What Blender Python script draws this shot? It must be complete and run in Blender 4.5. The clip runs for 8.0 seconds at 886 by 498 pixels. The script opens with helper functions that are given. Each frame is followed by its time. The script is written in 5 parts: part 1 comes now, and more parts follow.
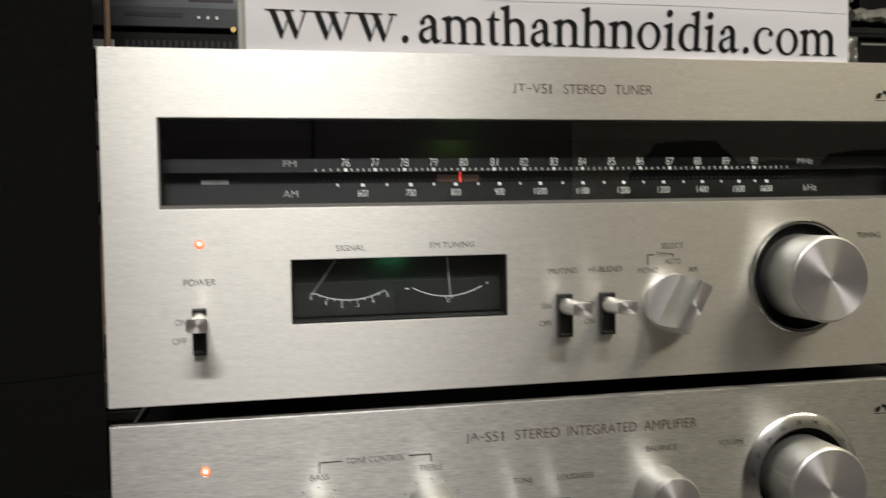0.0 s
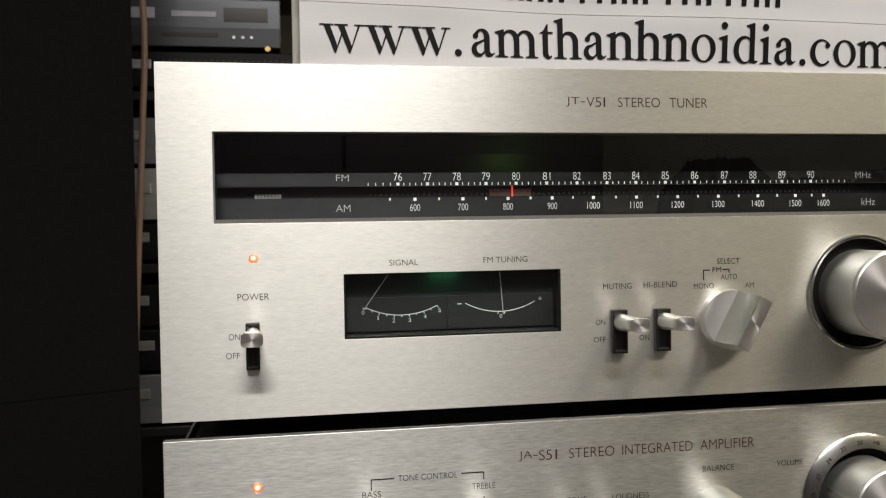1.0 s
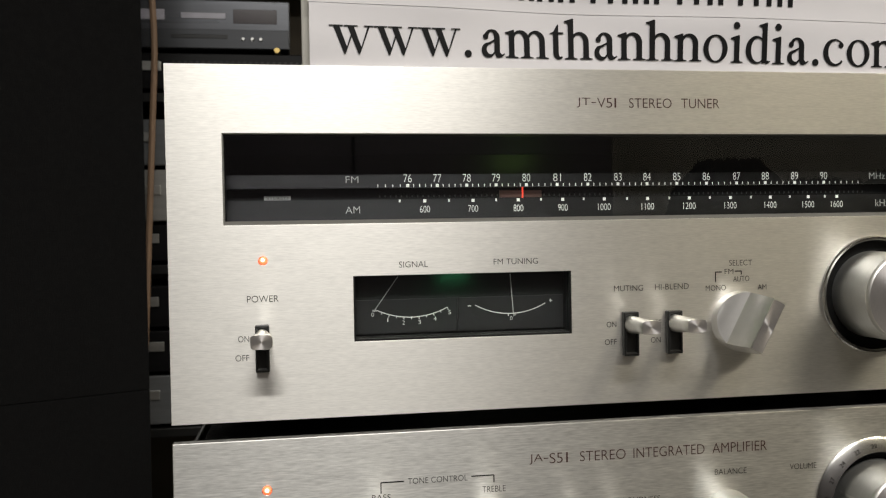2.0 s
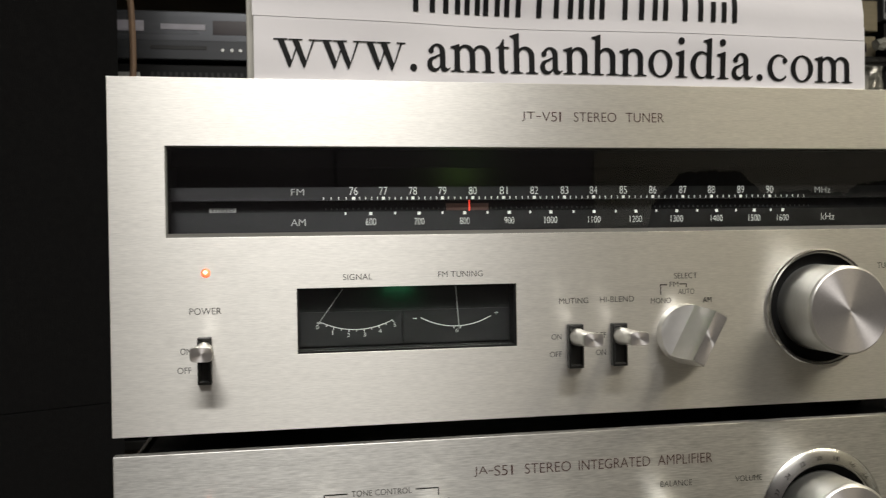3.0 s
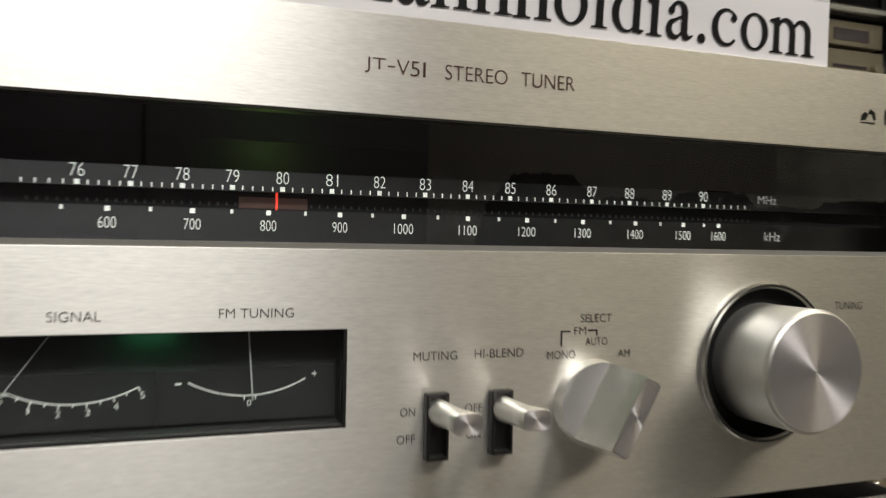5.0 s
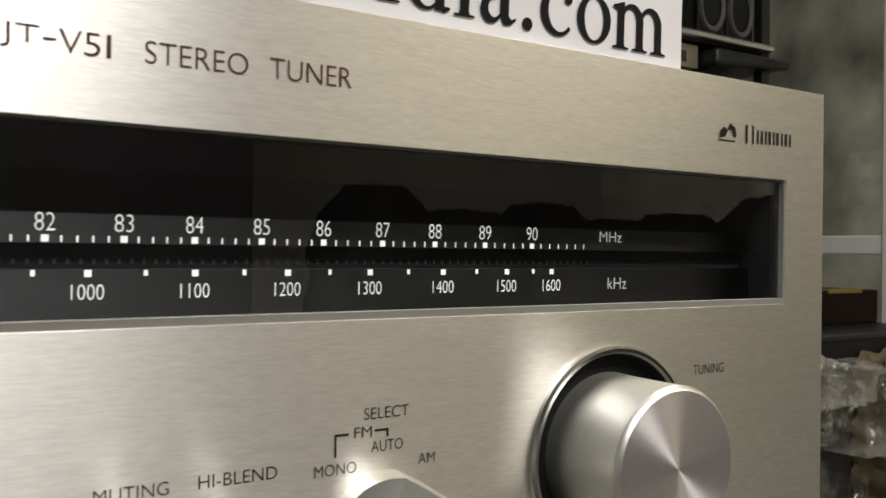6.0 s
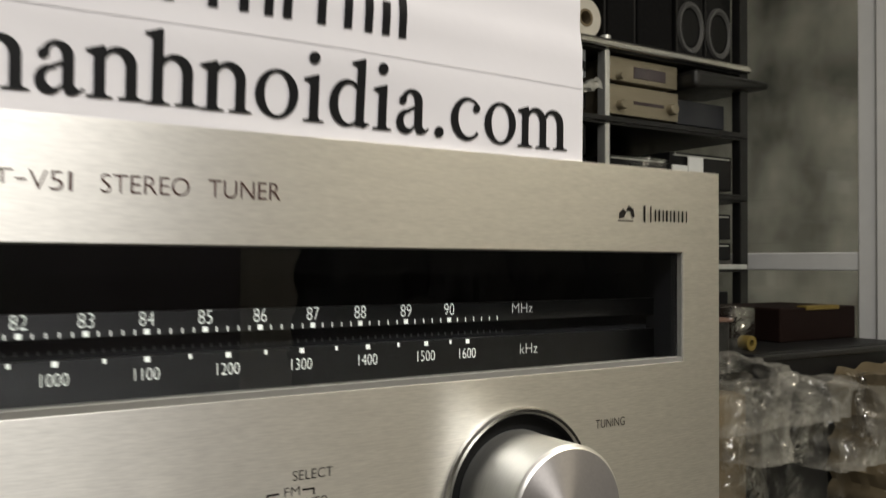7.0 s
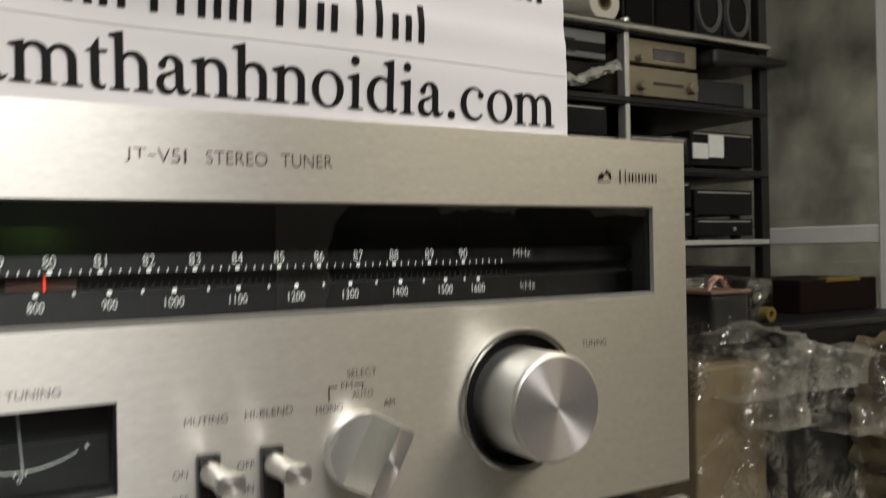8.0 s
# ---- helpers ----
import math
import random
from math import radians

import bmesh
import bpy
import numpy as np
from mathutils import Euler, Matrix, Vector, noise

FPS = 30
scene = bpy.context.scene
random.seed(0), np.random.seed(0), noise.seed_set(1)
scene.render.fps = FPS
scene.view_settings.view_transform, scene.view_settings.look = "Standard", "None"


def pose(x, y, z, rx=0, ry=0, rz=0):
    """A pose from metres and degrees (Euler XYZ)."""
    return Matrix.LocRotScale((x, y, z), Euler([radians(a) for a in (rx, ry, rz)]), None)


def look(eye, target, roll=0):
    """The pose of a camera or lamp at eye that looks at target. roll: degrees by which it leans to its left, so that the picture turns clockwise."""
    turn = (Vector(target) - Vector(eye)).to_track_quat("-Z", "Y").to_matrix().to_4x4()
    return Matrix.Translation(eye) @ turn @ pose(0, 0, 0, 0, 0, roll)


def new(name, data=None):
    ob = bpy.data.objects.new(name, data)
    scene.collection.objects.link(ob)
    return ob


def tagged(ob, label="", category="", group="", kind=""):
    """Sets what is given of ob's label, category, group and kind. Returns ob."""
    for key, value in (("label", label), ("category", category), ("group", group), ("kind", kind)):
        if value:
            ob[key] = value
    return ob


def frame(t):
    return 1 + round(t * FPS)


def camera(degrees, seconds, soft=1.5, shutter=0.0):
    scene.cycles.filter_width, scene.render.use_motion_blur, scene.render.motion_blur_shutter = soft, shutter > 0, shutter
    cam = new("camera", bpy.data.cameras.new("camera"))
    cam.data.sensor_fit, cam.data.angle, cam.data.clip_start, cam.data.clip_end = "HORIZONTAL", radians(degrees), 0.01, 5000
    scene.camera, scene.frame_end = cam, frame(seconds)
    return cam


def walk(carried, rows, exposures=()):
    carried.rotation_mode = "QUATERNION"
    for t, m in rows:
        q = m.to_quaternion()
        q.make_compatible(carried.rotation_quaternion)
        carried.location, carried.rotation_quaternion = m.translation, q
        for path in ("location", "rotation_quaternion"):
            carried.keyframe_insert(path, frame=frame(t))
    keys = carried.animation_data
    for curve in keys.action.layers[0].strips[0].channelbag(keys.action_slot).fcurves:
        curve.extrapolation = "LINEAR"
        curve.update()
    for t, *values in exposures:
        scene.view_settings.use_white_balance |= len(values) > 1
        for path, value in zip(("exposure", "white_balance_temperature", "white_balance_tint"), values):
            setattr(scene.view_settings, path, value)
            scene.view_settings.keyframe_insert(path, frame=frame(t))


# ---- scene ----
cam = camera(55.1, 8.0, soft=1.2, shutter=0.45)
PATH = [
    (0, (0.06861, -0.37743, 0.97971), (0.4676, 1.5807, 0.8985), -1.00),
    (0.2, (0.05859, -0.37501, 0.98438), (0.4429, 1.5863, 0.909), -1.17),
    (0.5, (0.05793, -0.37351, 0.97998), (0.4134, 1.5942, 0.9383), -1.08),
    (1, (0.0572, -0.3716, 0.97809), (0.3977, 1.5989, 0.9413), -0.98),
    (2.3, (0.057, -0.36968, 0.97849), (0.3742, 1.6048, 0.9473), -1.00),
    (2.5, (0.06297, -0.37117, 0.97779), (0.3832, 1.603, 0.9602), -0.94),
    (3, (0.0765, -0.37446, 0.97877), (0.4213, 1.5956, 0.9705), -0.91),
    (3.5, (0.09004, -0.37302, 0.97712), (0.4831, 1.588, 0.9769), -0.67),
    (4, (0.11218, -0.3675, 0.98032), (0.5705, 1.5793, 0.9799), -0.16),
    (4.2, (0.12323, -0.35575, 0.98167), (0.6144, 1.583, 0.9752), 0.34),
    (5.3, (0.10877, -0.19506, 0.9945), (0.9815, 1.6044, 0.9773), 0.96),
    (5.5, (0.13087, -0.17954, 0.99953), (1.0942, 1.5732, 0.9948), 0.76),
    (5.7, (0.1519, -0.17173, 0.99729), (1.163, 1.5538, 1.0118), 0.48),
    (6, (0.16538, -0.1686, 0.99923), (1.2375, 1.5197, 1.0042), 0.66),
    (6.2, (0.16741, -0.16931, 0.99626), (1.2432, 1.5166, 1.0187), 0.39),
    (6.5, (0.17676, -0.17392, 0.99513), (1.2673, 1.5026, 1.0022), 0.84),
    (6.8, (0.1757, -0.19116, 1.00952), (1.2598, 1.4893, 1.0393), 0.25),
    (7, (0.16404, -0.2083, 1.01858), (1.2491, 1.4715, 1.052), 0.22),
    (7.2, (0.15135, -0.22322, 1.02463), (1.2505, 1.4469, 1.073), -0.14),
    (7.5, (0.14145, -0.24957, 1.03028), (1.199, 1.4473, 1.0749), -0.44),
    (7.8, (0.13553, -0.26218, 1.0215), (1.1795, 1.4435, 1.0496), -0.88),
    (8, (0.12901, -0.27339, 1.00587), (1.1547, 1.4436, 1.0071), -1.03),
]
walk(cam, [(t, look(eye, target, roll)) for t, eye, target, roll in PATH], [(0, -0.2), (0.5, -0.17), (4.2, -0.15), (5.5, -0.15), (6.0, 0.06), (6.6, 0.08), (7.5, 0.0), (8, -0.08)])

cam.data.dof.use_dof, cam.data.dof.focus_distance, cam.data.dof.aperture_fstop = True, 0.34, 44.0

# ---- world and lights ----
world = bpy.data.worlds.new("room_air")
scene.world = world
world.use_nodes = True
world.node_tree.nodes["Background"].inputs["Color"].default_value = (0.55, 0.58, 0.6, 1)
world.node_tree.nodes["Background"].inputs["Strength"].default_value = 0.035


def area_lamp(name, place, target, sx, sy, watts, colour):
    data = bpy.data.lights.new(name, "AREA")
    data.shape, data.size, data.size_y, data.energy, data.color = "RECTANGLE", sx, sy, watts, colour
    ob = new(name, data)
    ob.matrix_world = look(place, target)
    return ob


TUBE_X, TUBE_Y, TUBE_Z = 0.10, -1.30, 2.30
area_lamp("tube_light", (TUBE_X, TUBE_Y, TUBE_Z), (TUBE_X, TUBE_Y, 0), 0.9, 0.10, 41, (1.0, 0.975, 0.925))
LAMP2 = (1.68, -1.00, 2.50)
area_lamp("tube_light", LAMP2, (LAMP2[0], LAMP2[1], 0), 1.5, 0.10, 23.5, (1.0, 0.90, 0.70))
LAMP3 = (1.25, 0.20, 2.50)
area_lamp("tube_light", LAMP3, (LAMP3[0], LAMP3[1], 0), 0.9, 0.10, 8, (1.0, 0.94, 0.85))


# ---- materials ----
def mat(name, colour=(0.5, 0.5, 0.5), rough=0.5, metal=0.0, vary=0.0, grain=(60, 60, 60), bump=0.0, spec=0.5, emit=None, strength=0.0):
    """A surface with colour variation at two scales and fine relief."""
    m = bpy.data.materials.new(name)
    m.use_nodes = True
    nt = m.node_tree
    b = nt.nodes["Principled BSDF"]
    b.inputs["Base Color"].default_value = (*colour, 1)
    b.inputs["Roughness"].default_value = rough
    b.inputs["Metallic"].default_value = metal
    b.inputs["Specular IOR Level"].default_value = spec
    if emit:
        b.inputs["Emission Color"].default_value = (*emit, 1)
        b.inputs["Emission Strength"].default_value = strength
    if vary or bump:
        co = nt.nodes.new("ShaderNodeTexCoord")
        mp = nt.nodes.new("ShaderNodeMapping")
        mp.inputs["Scale"].default_value = grain
        nt.links.new(co.outputs["Object"], mp.inputs["Vector"])
        n1 = nt.nodes.new("ShaderNodeTexNoise")
        n1.inputs["Scale"].default_value, n1.inputs["Detail"].default_value = 1.0, 4
        n2 = nt.nodes.new("ShaderNodeTexNoise")
        n2.inputs["Scale"].default_value, n2.inputs["Detail"].default_value = 0.13, 3
        for n in (n1, n2):
            nt.links.new(mp.outputs["Vector"], n.inputs["Vector"])
        add = nt.nodes.new("ShaderNodeMath")
        nt.links.new(n1.outputs["Fac"], add.inputs[0])
        nt.links.new(n2.outputs["Fac"], add.inputs[1])
        if vary:
            rng = nt.nodes.new("ShaderNodeMapRange")
            rng.inputs["From Min"].default_value, rng.inputs["From Max"].default_value = 0.6, 1.4
            rng.inputs["To Min"].default_value, rng.inputs["To Max"].default_value = 1 - vary, 1 + vary
            nt.links.new(add.outputs[0], rng.inputs["Value"])
            mul = nt.nodes.new("ShaderNodeVectorMath")
            mul.operation = "SCALE"
            mul.inputs[0].default_value = colour
            nt.links.new(rng.outputs[0], mul.inputs["Scale"])
            nt.links.new(mul.outputs[0], b.inputs["Base Color"])
            r2 = nt.nodes.new("ShaderNodeMapRange")
            r2.inputs["From Min"].default_value, r2.inputs["From Max"].default_value = 0.3, 0.7
            r2.inputs["To Min"].default_value, r2.inputs["To Max"].default_value = max(0.02, rough * (1 - 0.6 * vary)), min(1, rough * (1 + 0.6 * vary))
            nt.links.new(n2.outputs["Fac"], r2.inputs["Value"])
            nt.links.new(r2.outputs[0], b.inputs["Roughness"])
        if bump:
            bp = nt.nodes.new("ShaderNodeBump")
            bp.inputs["Strength"].default_value, bp.inputs["Distance"].default_value = bump, 0.002
            nt.links.new(n1.outputs["Fac"], bp.inputs["Height"])
            nt.links.new(bp.outputs[0], b.inputs["Normal"])
    return m


def brushed(name, colour, rough, aniso, tangent, grain, flecks=0.12, relief=0.05):
    """Brushed metal: short flecks along the grain, gloss spread across it."""
    m = mat(name, colour, rough, 1.0)
    nt = m.node_tree
    b = nt.nodes["Principled BSDF"]
    b.inputs["Anisotropic"].default_value = aniso
    if tangent == "turned":
        tn = nt.nodes.new("ShaderNodeTangent")
        tn.direction_type, tn.axis = "RADIAL", "Y"
        b.inputs["Anisotropic Rotation"].default_value = 0.25
        nt.links.new(tn.outputs[0], b.inputs["Tangent"])
    else:
        tn = nt.nodes.new("ShaderNodeCombineXYZ")
        for i in range(3):
            tn.inputs[i].default_value = tangent[i]
        nt.links.new(tn.outputs[0], b.inputs["Tangent"])
    co = nt.nodes.new("ShaderNodeTexCoord")
    fac = []
    for scale, detail in ((grain, 3), (tuple(g * 0.23 for g in grain), 2)):
        mp = nt.nodes.new("ShaderNodeMapping")
        mp.inputs["Scale"].default_value = scale
        nt.links.new(co.outputs["Object"], mp.inputs["Vector"])
        n = nt.nodes.new("ShaderNodeTexNoise")
        n.inputs["Scale"].default_value, n.inputs["Detail"].default_value = 1.0, detail
        nt.links.new(mp.outputs[0], n.inputs["Vector"])
        fac.append(n)
    add = nt.nodes.new("ShaderNodeMath")
    calm = nt.nodes.new("ShaderNodeMapRange")
    calm.inputs["To Min"].default_value, calm.inputs["To Max"].default_value = 0.28, 0.72
    nt.links.new(fac[1].outputs["Fac"], calm.inputs["Value"])
    nt.links.new(fac[0].outputs["Fac"], add.inputs[0])
    nt.links.new(calm.outputs[0], add.inputs[1])
    rng = nt.nodes.new("ShaderNodeMapRange")
    rng.inputs["To Min"].default_value, rng.inputs["To Max"].default_value = 1 - flecks, 1 + flecks
    rng.inputs["From Min"].default_value, rng.inputs["From Max"].default_value = 0.75, 1.25
    nt.links.new(add.outputs[0], rng.inputs["Value"])
    mul = nt.nodes.new("ShaderNodeVectorMath")
    mul.operation = "SCALE"
    mul.inputs[0].default_value = colour
    nt.links.new(rng.outputs[0], mul.inputs["Scale"])
    nt.links.new(mul.outputs[0], b.inputs["Base Color"])
    bp = nt.nodes.new("ShaderNodeBump")
    bp.inputs["Strength"].default_value, bp.inputs["Distance"].default_value = relief, 0.001
    nt.links.new(add.outputs[0], bp.inputs["Height"])
    nt.links.new(bp.outputs[0], b.inputs["Normal"])
    return m


def pane_mat(name, tint=(1, 1, 1), ior=1.5):
    """Clear glass."""
    m = mat(name, tint, 0.0)
    p = m.node_tree.nodes["Principled BSDF"]
    p.inputs["Transmission Weight"].default_value, p.inputs["IOR"].default_value = 1.0, ior
    return m


ALU = brushed("brushed_aluminium", (0.82, 0.80, 0.76), 0.425, 0.84, (0, 0, 1), (230, 400, 1900), 0.088, 0.045)
# darkened, coarser copy of ALU: lowers the amplifier plate's brightness by colour
ALU_LOWERED = brushed("lowered_brushed_aluminium", (0.67, 0.66, 0.635), 0.43, 0.84, (0, 0, 1), (170, 400, 1500), 0.20, 0.08)
ALU_TURNED = brushed("turned_aluminium", (0.58, 0.55, 0.54), 0.48, 0.90, "turned", (900, 900, 900), 0.04, 0.03)
ALU_SIDE = brushed("knob_side_aluminium", (0.72, 0.72, 0.69), 0.46, 0.1, (0, 1, 0), (300, 2500, 300), 0.05, 0.05)
ALU_RING = brushed("ring_aluminium", (0.54, 0.53, 0.51), 0.25, 0.3, (0, 0, 1), (300, 300, 300), 0.05, 0.03)
SELECTOR_ALU = brushed("selector_aluminium", (0.86, 0.85, 0.82), 0.36, 0.2, (0, 1, 0), (300, 300, 300), 0.03, 0.02)
ALU_TURNED.node_tree.nodes["Principled BSDF"].inputs["Metallic"].default_value = 0.8
CHAMFER = mat("bright_chamfer_metal", (0.86, 0.84, 0.80), 0.40, 1.0, 0.04, (300, 300, 300))
CHROME = mat("polished_lever_metal", (0.78, 0.76, 0.73), 0.24, 1.0, 0.06, (400, 400, 400))
LEVER_WHITE = mat("satin_lever_metal", (0.90, 0.89, 0.85), 0.42, 1.0, 0.05, (300, 300, 300))
BLACK_PLASTIC = mat("black_plastic", (0.012, 0.012, 0.012), 0.4, 0, 0.2, (300, 300, 300), 0.05)
WELL_BLACK = mat("matt_black_well", (0.007, 0.007, 0.007), 0.7, 0, 0.1, (200, 200, 200), spec=0.1)
BLACK_VINYL = mat("black_vinyl_cover", (0.016, 0.015, 0.015), 0.42, 0, 0.25, (700, 700, 700), 0.35)
DIAL_BLACK = mat("dial_black", (0.011, 0.011, 0.012), 0.8, 0, 0.1, (90, 90, 90), spec=0.02)
DIAL_GREY = brushed("dark_brushed_dial_metal", (0.030, 0.030, 0.032), 0.425, 0.84, (0, 0, 1), (300, 400, 2700), 0.05, 0.02)
DIAL_RIM = mat("grey_dial_rim", (0.20, 0.195, 0.18), 0.5, 0, 0.08, (300, 300, 300), spec=0.3)
DIAL_SILL = mat("dial_sill_metal", (0.10, 0.10, 0.09), 0.5, 0.3, 0.08, (50, 400, 400))
METER_GREY = mat("meter_plate_grey", (0.0070, 0.0076, 0.0082), 0.5, 0, 0.08, (200, 200, 200))
PRINT_DARK = mat("dark_print", (0.014, 0.012, 0.011), 0.55, spec=0.2)
PRINT_BROWN = mat("brown_print", (0.07, 0.030, 0.024), 0.55, spec=0.3)
PRINT_WHITE = mat("white_print", (0.72, 0.74, 0.72), 0.5)
# dial print with slight emission, which puts the lamplight into its colour
LIT_WHITE = mat("lit_dial_white", (0.70, 0.72, 0.70), 0.5, emit=(0.93, 1.0, 0.93), strength=0.13)
SCALE_GREY = mat("grey_scale_print", (0.42, 0.43, 0.42), 0.5)
PRINT_DIM = mat("dim_print", (0.016, 0.016, 0.017), 0.5)
INK = mat("black_ink", (0.008, 0.008, 0.009), 0.6, spec=0.15)
PAPER = mat("white_paper", (0.755, 0.735, 0.765), 0.75, 0, 0.03, (22, 22, 30), 0.35)
CARD = mat("grey_card_edge", (0.55, 0.53, 0.48), 0.8, 0, 0.1, (80, 80, 80), 0.1)
LED = mat("orange_lamp", (1, 0.5, 0.25), 0.3, 0, emit=(1.0, 0.13, 0.05), strength=2.2)
LED_CORE = mat("pale_lamp_core", (1, 0.9, 0.8), 0.3, emit=(1.0, 0.76, 0.62), strength=2.4)
RED_GLOW = mat("red_pointer", (0.8, 0.05, 0.03), 0.4, 0, emit=(1.0, 0.06, 0.03), strength=1.0)
GREEN_GLOW = mat("green_dial_lamp", (0.3, 0.6, 0.2), 0.5, 0, emit=(0.48, 0.85, 0.16), strength=70)
GLASS = pane_mat("dial_glass", (0.92, 0.94, 0.93))


# ---- building helpers ----
def part(name, bm, material, parent=None, label="", smooth=False):
    me = bpy.data.meshes.new(name)
    bm.to_mesh(me)
    bm.free()
    me.materials.append(material)
    if smooth:
        for p in me.polygons:
            p.use_smooth = True
        me.set_sharp_from_angle(angle=radians(35))
    ob = new(name, me)
    ob.parent = parent
    if label:
        ob["label"] = label
    return ob


def thing(name, place=(0, 0, 0), label="", category="", group="", kind=""):
    ob = new(name)
    ob.empty_display_size = 0.02
    ob.location = place
    return tagged(ob, label, category, group, kind)


def add_box(bm, x0, x1, y0, y1, z0, z1):
    vs = [bm.verts.new((x, y, z)) for x in (x0, x1) for y in (y0, y1) for z in (z0, z1)]
    for f in ((0, 1, 3, 2), (4, 6, 7, 5), (0, 4, 5, 1), (2, 3, 7, 6), (0, 2, 6, 4), (1, 5, 7, 3)):
        bm.faces.new([vs[i] for i in f])
    return vs


def box(x0, x1, y0, y1, z0, z1, bevel=0.0, seg=2):
    bm = bmesh.new()
    add_box(bm, x0, x1, y0, y1, z0, z1)
    if bevel:
        bmesh.ops.bevel(bm, geom=bm.edges[:], offset=bevel, segments=seg, profile=0.5, affect="EDGES")
    bmesh.ops.recalc_face_normals(bm, faces=bm.faces)
    return bm


def lathe(profile, cx=0, cz=0, n=64, cap=False):
    """Revolves (radius, y) pairs round the axis that runs along y through (cx, cz)."""
    bm = bmesh.new()
    rings = []
    for r, y in profile:
        if r < 1e-6:
            rings.append([bm.verts.new((cx, y, cz))])
        else:
            rings.append([bm.verts.new((cx + r * math.cos(2 * math.pi * i / n), y, cz + r * math.sin(2 * math.pi * i / n))) for i in range(n)])
    for a, b in zip(rings, rings[1:]):
        for i in range(n):
            j = (i + 1) % n
            if len(a) == 1:
                bm.faces.new((a[0], b[i], b[j]))
            elif len(b) == 1:
                bm.faces.new((a[i], b[0], a[j]))
            else:
                bm.faces.new((a[i], b[i], b[j], a[j]))
    bmesh.ops.recalc_face_normals(bm, faces=bm.faces)
    return bm


def lathe_z(profile, cx, cy, n=24):
    """Revolves (radius, z) pairs round an upright axis."""
    bm = lathe([(r, z) for r, z in profile], 0, 0, n)
    for v in bm.verts:
        x, y, z = v.co
        v.co = (cx + x, cy + z, y)
    bmesh.ops.recalc_face_normals(bm, faces=bm.faces)
    return bm


def tube(points, radius, n=8):
    """A round cord along points."""
    bm = bmesh.new()
    pts = [Vector(p) for p in points]
    rings = []
    for i, p in enumerate(pts):
        d = (pts[min(i + 1, len(pts) - 1)] - pts[max(i - 1, 0)]).normalized()
        a = d.orthogonal().normalized() if abs(d.z) < 0.9 else d.cross(Vector((0, 1, 0))).normalized()
        b = d.cross(a)
        rings.append([bm.verts.new(p + radius * (a * math.cos(2 * math.pi * k / n) + b * math.sin(2 * math.pi * k / n))) for k in range(n)])
    for r, s in zip(rings, rings[1:]):
        for k in range(n):
            bm.faces.new((r[k], r[(k + 1) % n], s[(k + 1) % n], s[k]))
    bm.faces.new(rings[0])
    bm.faces.new(rings[-1][::-1])
    bmesh.ops.recalc_face_normals(bm, faces=bm.faces)
    return bm


def cut(bm, cutters):
    """bm less the union of the cutters."""
    def temp(b):
        me = bpy.data.meshes.new("temp")
        b.to_mesh(me)
        b.free()
        return new("temp", me)
    ob = temp(bm)
    for c in cutters:
        tool = temp(c)
        mod = ob.modifiers.new("cut", "BOOLEAN")
        mod.operation, mod.solver, mod.object = "DIFFERENCE", "EXACT", tool
    deps = bpy.context.evaluated_depsgraph_get()
    out = bmesh.new()
    out.from_object(ob, deps)
    tools = [m.object for m in ob.modifiers]
    for o in [ob, *tools]:
        me = o.data
        bpy.data.objects.remove(o)
        bpy.data.meshes.remove(me)
    return out


def soften(bm, offset, angle=50, seg=2):
    bmesh.ops.dissolve_limit(bm, angle_limit=radians(1), verts=bm.verts, edges=bm.edges)
    sharp = [e for e in bm.edges if len(e.link_faces) == 2 and e.calc_face_angle(0) > radians(angle)]
    bmesh.ops.bevel(bm, geom=sharp, offset=offset, segments=seg, profile=0.5, affect="EDGES", clamp_overlap=True)
    return bm


def glyphs(body, thin=0.007):
    """The built-in font's outline of body as a bmesh in the xy plane."""
    cu = bpy.data.curves.new("temp", "FONT")
    cu.body, cu.resolution_u, cu.offset = body, 4, -thin
    ob = new("temp", cu)
    me = bpy.data.meshes.new_from_object(ob.evaluated_get(bpy.context.evaluated_depsgraph_get()))
    bpy.data.objects.remove(ob)
    bpy.data.curves.remove(cu)
    bm = bmesh.new()
    bm.from_mesh(me)
    bpy.data.meshes.remove(me)
    return bm


def fit_glyphs(body, x0, x1, z0, z1, y, thin=0.011):
    """Letters that fill the upright rectangle x0..x1, z0..z1 at depth y, facing -y."""
    bm = glyphs(body, thin)
    xs, ys = [v.co.x for v in bm.verts], [v.co.y for v in bm.verts]
    ax, ay = min(xs), min(ys)
    sx, sy = (x1 - x0) / (max(xs) - ax), (z1 - z0) / (max(ys) - ay)
    for v in bm.verts:
        v.co = (x0 + (v.co.x - ax) * sx, y, z0 + (v.co.y - ay) * sy)
    return bm


def lettering(body, x0, x1, z0, z1, y, material, parent, label=""):
    return part("lettering", fit_glyphs(body, x0, x1, z0, z1, y), material, parent, label)


def merge(*bms):
    out = bmesh.new()
    for b in bms:
        me = bpy.data.meshes.new("temp")
        b.to_mesh(me)
        b.free()
        out.from_mesh(me)
        bpy.data.meshes.remove(me)
    return out


def rect(bm, x0, x1, z0, z1, y):
    vs = [bm.verts.new(p) for p in ((x0, y, z0), (x1, y, z0), (x1, y, z1), (x0, y, z1))]
    bm.faces.new(vs)


